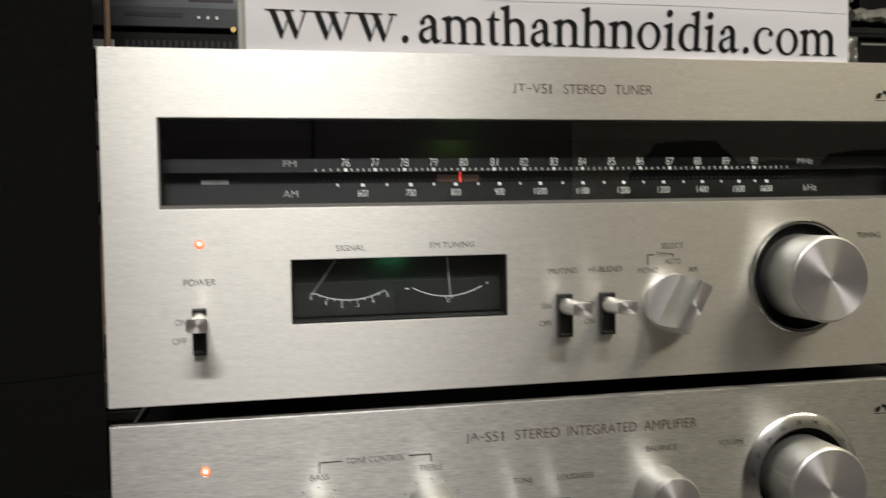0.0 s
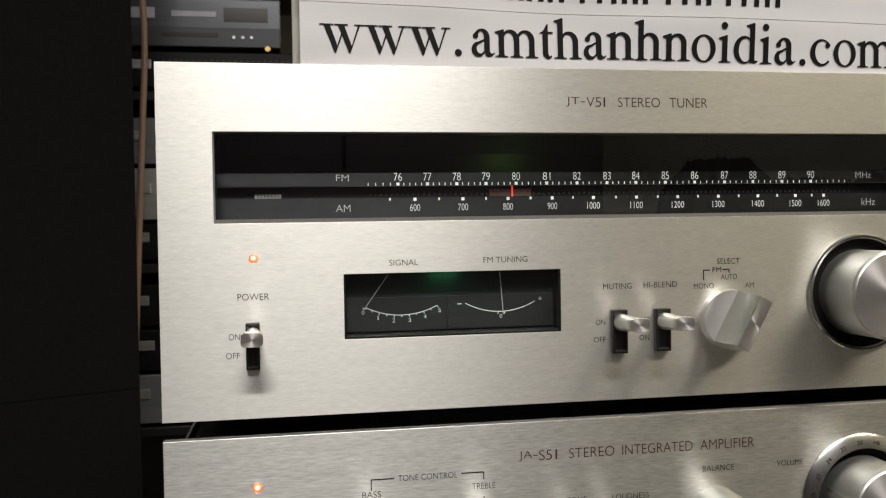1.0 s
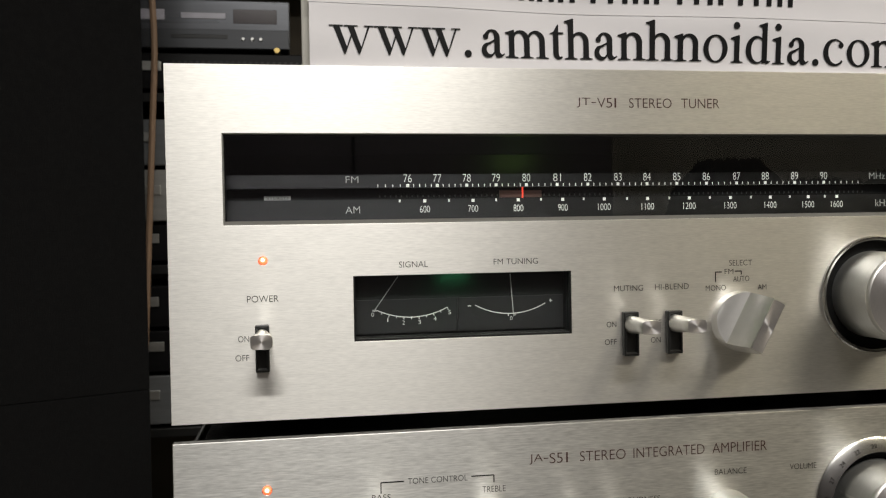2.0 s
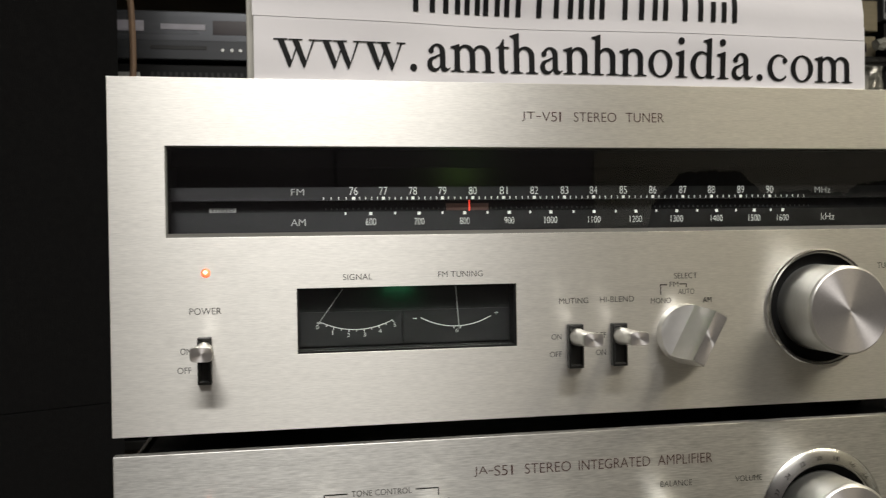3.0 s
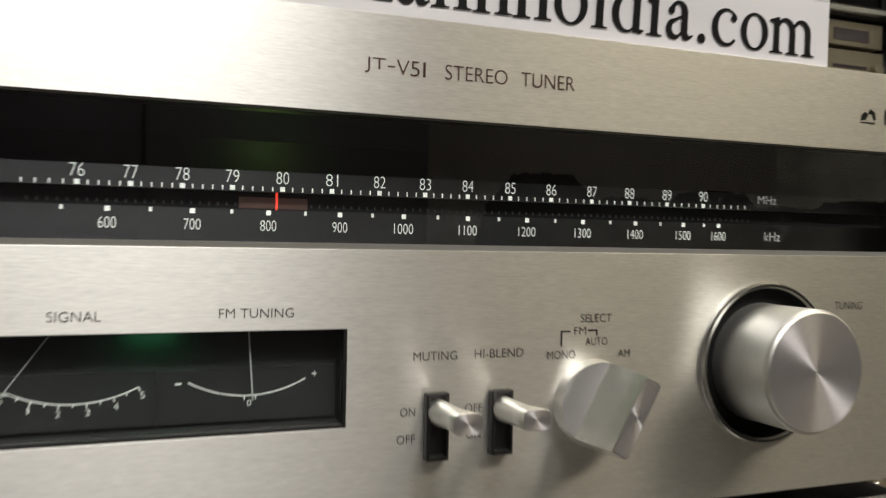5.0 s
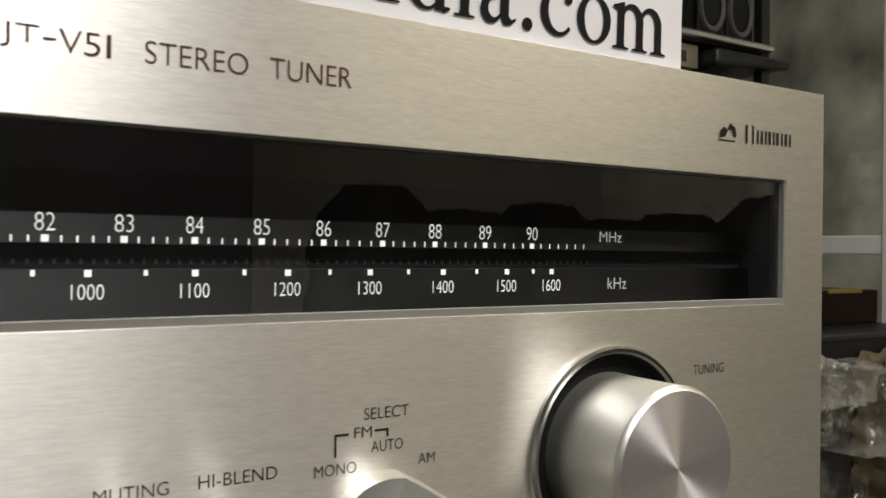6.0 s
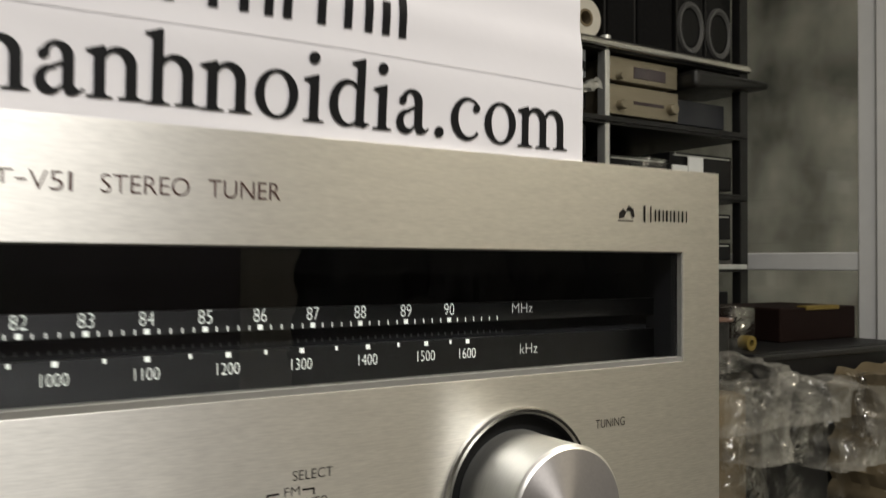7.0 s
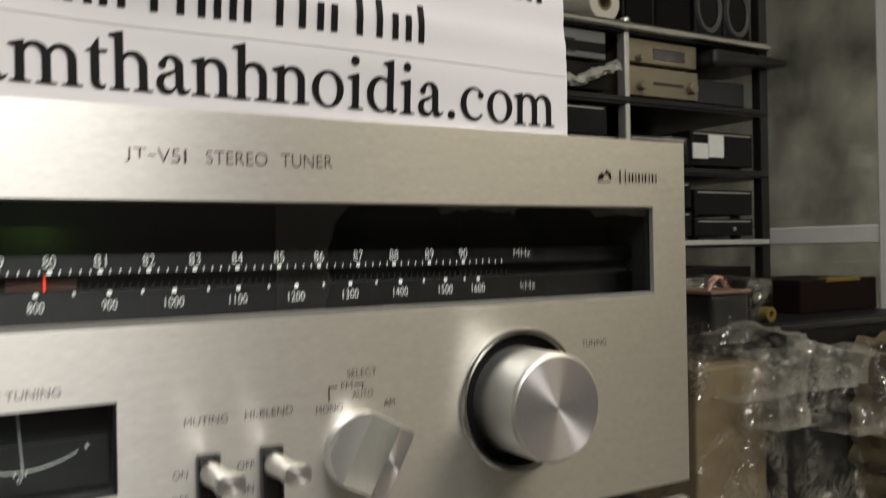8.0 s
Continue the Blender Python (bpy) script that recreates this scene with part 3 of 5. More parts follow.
# ---- the amplifier ----
AZ0, AZ1 = 0.742, 0.892
amp = thing("amplifier", (0, 0, 0), "vintage silver brushed aluminium integrated amplifier under the tuner", "amplifier")
VX, VZ = 0.3268, 0.8455
# added metal strip: stands for light reflected along the cabinet's top edge
part("edge_strip", box(0.0072, 0.0092, 0.006, 0.318, AZ1 - 0.0045, AZ1 - 0.0015, 0.0005), CHROME, amp, "bright strip in place of the glint along the cabinet edge")
part("faceplate", rounded_plate(0, W, AZ0, AZ1, 0.005, [well(0.0250, VX, VZ), well(0.0019, 0.0388, 0.8700), box(0.199, 0.203, -0.02, 0.02, 0.826, 0.8435), box(0.178, 0.182, -0.02, 0.02, 0.826, 0.8435)]), ALU_LOWERED, amp, "brushed aluminium faceplate with fine horizontal grain")
part("chassis", cut(box(0.008, W - 0.008, 0.005, 0.32, AZ0 + 0.004, AZ1 - 0.003, 0.003), [lathe([(0, -0.02), (0.0256, -0.02), (0.0256, 0.012), (0, 0.012)], VX, VZ, 48)]), BLACK_VINYL, amp, "black vinyl covered steel cabinet")
for fx in (0.05, 0.37):
    for fy in (0.05, 0.27):
        part("foot", lathe_z([(0, 0.730), (0.013, 0.730), (0.015, 0.733), (0.015, 0.747), (0, 0.747)], fx, fy), BLACK_PLASTIC, amp)
ring = part("volume_ring", lathe([(0.0250, 0.002), (0.0250, -0.0030), (0.0255, -0.0036), (0.0308, -0.0018), (0.0320, -0.0008), (0.0320, 0.0004)], VX, VZ, 96), ALU_RING, amp, "bright ring with engraved volume numerals", True)
part("knob_well", lathe([(0.0249, -0.002), (0.0246, 0.0025), (0, 0.0030)], VX, VZ, 64), WELL_BLACK, ring)
for i, body in enumerate(("30", "27", "24", "22", "20", "18", "16", "14")):
    a = radians(172 - 19 * i)
    bm = fit_glyphs(body, -0.0014, 0.0014, -0.0009, 0.0009, 0)
    c, s = math.cos(a - math.pi / 2), math.sin(a - math.pi / 2)
    for v in bm.verts:
        x, z = v.co.x, v.co.z
        v.co = (VX + 0.0282 * math.cos(a) + x * c - z * s, -0.0029 + 0.0005 * (z / 0.0009) * 0.6 - 0.0002, VZ + 0.0282 * math.sin(a) + x * s + z * c)
    part("numeral", bm, PRINT_DARK, ring)
vol = knob("volume_knob", VX, VZ, 0.0207, -0.0235, 0.0025, amp)
bm = box(-0.0208, -0.0202, -0.0230, -0.001, -0.0006, 0.0006)
bmesh.ops.rotate(bm, verts=bm.verts, cent=(0, 0, 0), matrix=Matrix.Rotation(radians(-18), 3, "Y").inverted())
bmesh.ops.translate(bm, verts=bm.verts, vec=(VX, 0, VZ))
part("index_line", bm, LEVER_WHITE, vol, "bright index line")
knob("balance_knob", 0.2500, 0.8440, 0.0126, -0.0190, 0.001, amp)
knob("bass_knob", 0.0872, 0.8440, 0.0126, -0.0190, 0.001, amp)
knob("treble_knob", 0.1382, 0.8440, 0.0126, -0.0190, 0.001, amp)
part("power_lamp", lathe([(0, -0.0012), (0.0009, -0.0009), (0.0016, 0.0002), (0.0018, 0.004)], 0.0388, 0.8700, 24), LED, amp, "glowing orange power lamp", True)
part("lamp_core", lathe([(0, -0.00135), (0.0009, -0.0011)], 0.0388, 0.8703, 16), LED_CORE, amp)
switch(0.1762, 0.1838, 0.8240, 0.8450, True, amp)
switch(0.1972, 0.2048, 0.8240, 0.8450, True, amp)
for body, x0, x1, z0, z1 in (("TONE CONTROL", 0.0995, 0.1262, 0.8689, 0.8715), ("BASS", 0.0836, 0.0918, 0.8624, 0.8651), ("TREBLE", 0.1328, 0.1435, 0.8630, 0.8657),
                             ("BALANCE", 0.2437, 0.2596, 0.8639, 0.8666), ("VOLUME", 0.2817, 0.2954, 0.8641, 0.8668), ("LOUDNESS", 0.1988, 0.2166, 0.8536, 0.8562), ("TONE", 0.1768, 0.1864, 0.8536, 0.8562)):
    lettering(body, x0, x1, z0, z1, PRINT, PRINT_DARK, amp)
for body, x0, x1 in (("JA", 0.1546, 0.1609), ("S", 0.1640, 0.1668), ("5", 0.1674, 0.1702), ("1", 0.1718, 0.1726), ("STEREO", 0.1783, 0.2001), ("INTEGRATED", 0.2039, 0.2387), ("AMPLIFIER", 0.2426, 0.2700)):
    lettering(body, x0, x1, 0.8742, 0.8788, PRINT, PRINT_BROWN, amp)
lettering("-", 0.1613, 0.1635, 0.87635, 0.87675, PRINT, PRINT_BROWN, amp)
for corner in (((0.0876, 0.8655), (0.0876, 0.8703), (0.0978, 0.8703)), ((0.1279, 0.8706), (0.1382, 0.8706), (0.1382, 0.8673))):
    bm = bmesh.new()
    for a, b in zip(corner, corner[1:]):
        stroke(bm, a, b, 0.0005, PRINT)
    part("printed_bracket", bm, PRINT_DARK, amp)
for k in range(-2, 3):
    for cx in (0.0872, 0.1382):
        a = radians(90 - 27 * k)
        bm = bmesh.new()
        rect(bm, cx + 0.0152 * math.cos(a) - 0.0003, cx + 0.0152 * math.cos(a) + 0.0003, 0.8440 + 0.0152 * math.sin(a) - 0.0003, 0.8440 + 0.0152 * math.sin(a) + 0.0003, PRINT)
        part("tick_mark", bm, PRINT_DARK, amp)
brand_mark(0.3686, 0.8742, 0.8794, amp)

# ---- the paper sign on top ----
sign = thing("paper_sign", (0, 0, 0), "white paper sign on card with black print, on the tuner", "sign")


def sheet_y(x, z):
    """How the paper bulges."""
    return 0.0030 + 0.0045 * math.exp(-((x - 0.18) / 0.055) ** 2) + 0.0008 * math.sin(z * 70 + x * 14) + 0.0009 * noise.noise((x * 22, z * 48, 0.5)) + 0.0006 * math.sin(z * 330 + x * 11) * math.exp(-((z - 1.094) / 0.014) ** 2)


def sheet(x0, x1, z0, z1, z0b, lift, name):
    bm = bmesh.new()
    nx, nz = 72, 60
    grid = []
    for k in range(nz + 1):
        row = []
        for i in range(nx + 1):
            u = i / nx
            x = x0 + (x1 - x0) * u
            lo = z0 + (z0b - z0) * u
            z = lo + (z1 - lo) * k / nz
            row.append(bm.verts.new((x, sheet_y(x, z) - lift, z)))
        grid.append(row)
    for k in range(nz):
        for i in range(nx):
            bm.faces.new((grid[k][i], grid[k][i + 1], grid[k + 1][i + 1], grid[k + 1][i]))
    ex = bmesh.ops.extrude_face_region(bm, geom=bm.faces[:])
    for v in ex["geom"]:
        if isinstance(v, bmesh.types.BMVert):
            v.co.y += 0.00015
    bmesh.ops.recalc_face_normals(bm, faces=bm.faces)
    return part(name, bm, PAPER, sign, "", True)


part("card", box(0.0572, 0.3540, 0.0092, 0.0160, 1.0522, 1.335, 0.001), CARD, sign, "stiff grey card behind the paper")
lower = sheet(0.0606, 0.3552, 1.0522, 1.0830, 1.0522, 0.0, "lower_sheet")
upper = sheet(0.0600, 0.3546, 1.0803, 1.330, 1.0764, 0.00022, "upper_sheet")


def on_sheet(bm, lift):
    for v in bm.verts:
        v.co.y = sheet_y(v.co.x, v.co.z) - lift
    return bm


def band(bm, outer, inner, a0, a1, n=22):
    """The stroke between two ellipse arcs, each (cx, cz, rx, rz), from a0 to a1 degrees."""
    ring = []
    for i in range(n + 1):
        a = radians(a0 + (a1 - a0) * i / n)
        ring.append([bm.verts.new((cx + rx * math.cos(a), 0, cz + rz * math.sin(a))) for cx, cz, rx, rz in (outer, inner)])
    for p, q in zip(ring, ring[1:]):
        bm.faces.new((p[0], q[0], q[1], p[1]))


def shape(bm, *pts):
    bm.faces.new([bm.verts.new((x, 0, z)) for x, z in pts])


def disc(bm, cx, cz, r, n=20):
    shape(bm, *[(cx + r * math.cos(2 * math.pi * i / n), cz + r * math.sin(2 * math.pi * i / n)) for i in range(n)])


def foot(bm, cx, half=0.112):
    """A thin slab serif on the baseline, bracketed to its stem."""
    shape(bm, (cx - half, -0.002), (cx + half, -0.002), (cx + half, 0.016), (cx + 0.06, 0.024), (cx + 0.045, 0.06), (cx - 0.045, 0.06), (cx - 0.06, 0.024), (cx - half, 0.016))


def post(bm, cx, top, flag=True, bottom=0.0):
    shape(bm, (cx - 0.049, bottom), (cx + 0.049, bottom), (cx + 0.049, top), (cx - 0.049, top - 0.045))
    if flag:
        shape(bm, (cx - 0.115, top - 0.058), (cx - 0.049, top - 0.085), (cx + 0.049, top), (cx + 0.03, top + 0.004), (cx - 0.115, top - 0.042))


def arch(bm, dx):
    """From the stem before to the stem at dx + 0.385."""
    band(bm, (dx + 0.272, 0.295, 0.163, 0.170), (dx + 0.247, 0.285, 0.089, 0.128), 0, 152)
    shape(bm, (dx + 0.336, 0.0), (dx + 0.435, 0.0), (dx + 0.435, 0.297), (dx + 0.336, 0.288))
    foot(bm, dx + 0.385)


def serif_letter(ch):
    """A letter of an old-style serif face, one em high, as flat strokes."""
    bm = bmesh.new()
    if ch == ".":
        disc(bm, 0.125, 0.048, 0.060)
    elif ch == "i":
        post(bm, 0.140, 0.462)
        foot(bm, 0.140)
        disc(bm, 0.130, 0.625, 0.060)
    elif ch in "nhm":
        post(bm, 0.115, 0.683 if ch == "h" else 0.462)
        foot(bm, 0.115)
        arch(bm, 0.0)
        if ch == "m":
            arch(bm, 0.272)
    elif ch == "o":
        band(bm, (0.25, 0.225, 0.222, 0.237), (0.25, 0.225, 0.126, 0.206), 0, 360, 40)
    elif ch == "c":
        band(bm, (0.236, 0.225, 0.213, 0.237), (0.262, 0.232, 0.142, 0.200), 40, 318, 34)
        disc(bm, 0.362, 0.352, 0.048)
    elif ch == "d":
        band(bm, (0.225, 0.225, 0.197, 0.237), (0.252, 0.222, 0.124, 0.200), 0, 360, 40)
        post(bm, 0.378, 0.683, True, 0.0)
        shape(bm, (0.40, -0.012), (0.427, -0.012), (0.49, 0.022), (0.49, 0.038), (0.40, 0.05))
    elif ch == "a":
        band(bm, (0.215, 0.325, 0.137, 0.137), (0.200, 0.322, 0.053, 0.098), 0, 165)
        disc(bm, 0.105, 0.340, 0.047)
        shape(bm, (0.254, 0.06), (0.352, 0.06), (0.352, 0.33), (0.254, 0.33))
        band(bm, (0.150, 0.115, 0.118, 0.127), (0.190, 0.130, 0.070, 0.083), 75, 330)
        shape(bm, (0.155, 0.212), (0.265, 0.262), (0.265, 0.295), (0.10, 0.222))
        shape(bm, (0.185, 0.005), (0.262, 0.060), (0.262, 0.098), (0.215, 0.055))
        shape(bm, (0.254, 0.075), (0.290, 0.0), (0.335, -0.010), (0.385, 0.006), (0.440, 0.052), (0.432, 0.070), (0.385, 0.046), (0.352, 0.080))
    elif ch == "t":
        shape(bm, (0.076, 0.09), (0.174, 0.09), (0.174, 0.580), (0.155, 0.580), (0.076, 0.450))
        shape(bm, (0.012, 0.420), (0.262, 0.420), (0.262, 0.452), (0.060, 0.452))
        band(bm, (0.172, 0.09, 0.096, 0.100), (0.206, 0.10, 0.032, 0.062), 180, 318)
    elif ch == "w":
        for dx in (0.0, 0.232):
            shape(bm, (dx + 0.060, 0.448), (dx + 0.162, 0.448), (dx + 0.290, 0.085), (dx + 0.255, -0.012), (dx + 0.238, -0.012))
        shape(bm, (0.245, -0.010), (0.262, -0.010), (0.388, 0.330), (0.372, 0.375))
        shape(bm, (0.478, -0.010), (0.494, -0.010), (0.665, 0.448), (0.630, 0.448))
        for x0, x1 in ((0.0, 0.225), (0.238, 0.462), (0.565, 0.718)):
            shape(bm, (x0, 0.430), (x1, 0.430), (x1, 0.450), (x0, 0.450))
    return bm


ADV = {"w": 0.722, ".": 0.25, "a": 0.444, "m": 0.778, "t": 0.278, "h": 0.5, "n": 0.5, "o": 0.5, "i": 0.278, "d": 0.5, "c": 0.444}
EM = 0.0270
x = 0.0690
for i, ch in enumerate("www.amthanhnoidia.com"):
    if i == 4:
        x, EM = x + 0.002, 0.0268
    base = 1.0580 - max(0.0, x - 0.20) * 0.0203
    bm = serif_letter(ch)
    for v in bm.verts:
        v.co = (x + v.co.x * EM, 0, base + v.co.z * EM * 1.02)
    bmesh.ops.recalc_face_normals(bm, faces=bm.faces)
    part("letter", on_sheet(bm, 0.0004), INK, lower)
    x += ADV[ch] * EM


def address_bars(words, z, slope, capital):
    """Unread words: plain bars of the print's size."""
    for x0, widths in words:
        bm = bmesh.new()
        x = x0
        for i, (w, tall) in enumerate(widths):
            b = z + slope * (x - 0.2)
            top = b + (capital if tall else capital * 0.68)
            for at in ((0.2,) if w < 0.006 else (0.0, 0.55)):
                for k in range(8):
                    rect(bm, x + w * at, x + w * at + 0.0025, b + (top - b) * k / 8, b + (top - b) * (k + 1) / 8, 0)
            x += w
        part("print_bar", on_sheet(bm, 0.0006), INK, upper)


address_bars(((0.1310, ((0.0140, 1), (0.0100, 0), (0.0088, 0), (0.0100, 0), (0.0098, 0))), (0.1891, ((0.0150, 1), (0.0092, 0), (0.0050, 0), (0.0040, 0))), (0.2301, ((0.0145, 1), (0.0092, 0))), (0.2593, ((0.0142, 1), (0.0100, 0), (0.0045, 1)))), 1.0839, -0.010, 0.0140)
address_bars(((0.1900, ((0.0140, 1), (0.0098, 0), (0.0100, 0), (0.0098, 0), (0.0090, 0), (0.0100, 0))), (0.2609, ((0.0140, 1), (0.0105, 0), (0.0085, 0))), (0.2986, ((0.0130, 1), (0.0088, 0), (0.0100, 0), (0.0095, 1), (0.0040, 0)))), 1.1076, -0.012, 0.0130)
address_bars(((0.0800, ((0.0120, 1),) * 3), (0.1300, ((0.0120, 1),) * 4)), 1.1400, -0.012, 0.0120)

# ---- the room ----
CONCRETE = mat("grey_plaster", (0.405, 0.397, 0.350), 0.9, 0, 0.85, (7, 5, 4), 0.3)
for node in CONCRETE.node_tree.nodes:
    if node.type == "MAP_RANGE" and node.inputs["To Max"].default_value > 1.5:
        node.inputs["From Min"].default_value, node.inputs["From Max"].default_value = 0.78, 1.22
        node.inputs["To Min"].default_value, node.inputs["To Max"].default_value = 0.40, 1.65
FRONT_PAINT = mat("grey_front_wall_paint", (0.30, 0.285, 0.26), 0.85, 0, 0.15, (5, 5, 5), 0.1)
PALE_WALL = mat("pale_wall_paint", (0.55, 0.53, 0.48), 0.85, 0, 0.12, (5, 5, 5), 0.1)
FLOOR_MAT = mat("grey_floor_tile", (0.20, 0.19, 0.17), 0.5, 0, 0.2, (4, 4, 4), 0.1)
BLACK_GRILLE = mat("black_speaker_cloth", (0.0075, 0.0075, 0.008), 0.9, 0, 0.25, (900, 900, 900), 0.5, spec=0.15)
BLACK_WOOD = mat("black_cabinet_veneer", (0.007, 0.007, 0.0075), 0.5, 0, 0.3, (40, 40, 6), 0.1, spec=0.25)
STEEL_DARK = mat("dark_rack_steel", (0.022, 0.022, 0.022), 0.42, 0.4, 0.2, (30, 30, 30))
STEEL_PALE = mat("pale_rack_steel", (0.74, 0.75, 0.73), 0.33, 0.6, 0.15, (60, 60, 30))
WHITE_FRAME = mat("white_window_frame", (0.84, 0.85, 0.85), 0.45, 0, 0.06, (20, 20, 20), 0.05)
BEIGE = mat("champagne_device_metal", (0.29, 0.255, 0.185), 0.4, 0.5, 0.12, (20, 200, 600))
DEVICE_GREY = mat("grey_device_metal", (0.20, 0.21, 0.225), 0.35, 0.4, 0.15, (30, 200, 500))
DEVICE_BLACK = mat("black_device_metal", (0.008, 0.008, 0.009), 0.38, 0.0, 0.2, (60, 60, 300), spec=0.2)
SILVER = mat("silver_device_metal", (0.55, 0.55, 0.54), 0.35, 0.8, 0.12, (30, 200, 600))
DISPLAY = mat("display_window", (0.05, 0.035, 0.04), 0.15, 0, 0.1, (50, 50, 50))
CORD = mat("brown_cord", (0.38, 0.25, 0.17), 0.6, 0, 0.2, (300, 300, 60))
CARTON = mat("brown_carton", (0.21, 0.165, 0.10), 0.85, 0, 0.2, (15, 15, 40), 0.15)
WHITE_LABEL = mat("white_label", (0.78, 0.80, 0.80), 0.6, 0, 0.04, (60, 60, 60))
YELLOW = mat("yellow_tape", (0.17, 0.12, 0.02), 0.6, 0, 0.1, (60, 60, 60))
RED_BROWN = mat("red_brown_box", (0.011, 0.005, 0.004), 0.7, 0, 0.2, (20, 20, 20), spec=0.12)


def wall(name, b, material):
    return tagged(part(name, b, material), kind="structure")


wall("floor", box(-2.3, 3.0, -2.7, 2.4, -0.1, 0.0), FLOOR_MAT)
wall("ceiling", box(-2.3, 3.0, -2.7, 2.4, 2.7, 2.8), PALE_WALL)
wall("wall_back", box(-2.3, 3.0, 2.3, 2.4, 0, 2.7), CONCRETE)
wall("wall_front", box(-2.3, 3.0, -2.7, -2.6, 0, 2.7), FRONT_PAINT)
wall("wall_left", box(-2.3, -2.2, -2.6, 2.3, 0, 2.7), CONCRETE)
wall("wall_right", box(2.75, 2.85, -2.6, 2.3, 0, 2.7), CONCRETE)

table = thing("table", (0.2, 0.2, 0), "dark wooden table under the stacked amplifier and tuner", "table")
part("tabletop", box(-0.35, 0.35, -0.30, 0.25, 0.70, 0.73, 0.003), BLACK_WOOD, table)
for lx in (-0.31, 0.31):
    for ly in (-0.26, 0.21):
        part("leg", box(lx - 0.02, lx + 0.02, ly - 0.02, ly + 0.02, 0, 0.70, 0.002), BLACK_WOOD, table)


def film_mat(name, under=None, haze_most=0.06):
    """Clear crumpled packing film: mostly see-through, glossy on its folds."""
    m = mat(name, (0.55, 0.53, 0.48), 0.4)
    nt = m.node_tree
    b = nt.nodes["Principled BSDF"]
    tr = nt.nodes.new("ShaderNodeBsdfTransparent")
    if under:
        tr = nt.nodes.new("ShaderNodeBsdfDiffuse")
        tr.inputs["Color"].default_value = (*under, 1)
    gl = nt.nodes.new("ShaderNodeBsdfGlossy")
    gl.inputs["Color"].default_value, gl.inputs["Roughness"].default_value = (0.95, 0.95, 0.93, 1), 0.17
    co = nt.nodes.new("ShaderNodeTexCoord")
    tex = []
    for scale, detail, bend in ((17, 3, 0.6), (8, 4, 0.4)):
        n = nt.nodes.new("ShaderNodeTexNoise")
        n.inputs["Scale"].default_value, n.inputs["Detail"].default_value, n.inputs["Distortion"].default_value = scale, detail, bend
        nt.links.new(co.outputs["Object"], n.inputs["Vector"])
        tex.append(n)
    bp = nt.nodes.new("ShaderNodeBump")
    bp.inputs["Strength"].default_value, bp.inputs["Distance"].default_value = 1.0, 0.05
    nt.links.new(tex[0].outputs["Fac"], bp.inputs["Height"])
    nt.links.new(bp.outputs[0], gl.inputs["Normal"])
    r = nt.nodes.new("ShaderNodeMapRange")
    r.inputs["From Min"].default_value, r.inputs["From Max"].default_value = 0.42, 0.66
    r.inputs["To Min"].default_value, r.inputs["To Max"].default_value = 0.0, haze_most
    nt.links.new(tex[1].outputs["Fac"], r.inputs["Value"])
    haze = nt.nodes.new("ShaderNodeMixShader")
    nt.links.new(r.outputs[0], haze.inputs["Fac"])
    nt.links.new(tr.outputs[0], haze.inputs[1])
    nt.links.new(b.outputs[0], haze.inputs[2])
    mix = nt.nodes.new("ShaderNodeMixShader")
    gloss = nt.nodes.new("ShaderNodeMapRange")
    gloss.inputs["From Min"].default_value, gloss.inputs["From Max"].default_value = 0.47, 0.68
    gloss.inputs["To Min"].default_value, gloss.inputs["To Max"].default_value = 0.015, 0.55
    nt.links.new(tex[1].outputs["Fac"], gloss.inputs["Value"])
    nt.links.new(gloss.outputs[0], mix.inputs["Fac"])
    nt.links.new(haze.outputs[0], mix.inputs[1])
    nt.links.new(gl.outputs[0], mix.inputs[2])
    nt.links.new(mix.outputs[0], nt.nodes["Material Output"].inputs["Surface"])
    return m


FILM = film_mat("clear_packing_film")
BUNCHED_FILM = film_mat("bunched_packing_film", None, 0.45)
BUBBLE = film_mat("bubble_wrap", (0.15, 0.12, 0.075))


def crumpled(x0, x1, y0, y1, z0, z1, amount, seed, cuts=18, slant=0.0):
    """A closed wrapper round a box, creased and sagging."""
    bm = box(x0, x1, y0, y1, z0, z1)
    bmesh.ops.subdivide_edges(bm, edges=bm.edges[:], cuts=cuts, use_grid_fill=True)
    c = Vector(((x0 + x1) / 2, (y0 + y1) / 2, (z0 + z1) / 2))
    for v in bm.verts:
        p = v.co * 9 + Vector((seed * 3.1, seed, 0))
        ridge = 1 - abs(noise.noise(p)) * 2
        fine = 1 - abs(noise.noise(p * 3.3)) * 2
        fine += slant * math.sin((v.co.z * 0.9 + v.co.x * 0.5) * 150)
        d = (v.co - c)
        d.z *= 0.5
        v.co += d.normalized() * amount * (ridge * 0.8 + fine * 0.45 - 0.2)
        if v.co.z < z0 + 0.02:
            v.co.z = z0
    bmesh.ops.recalc_face_normals(bm, faces=bm.faces)
    return bm


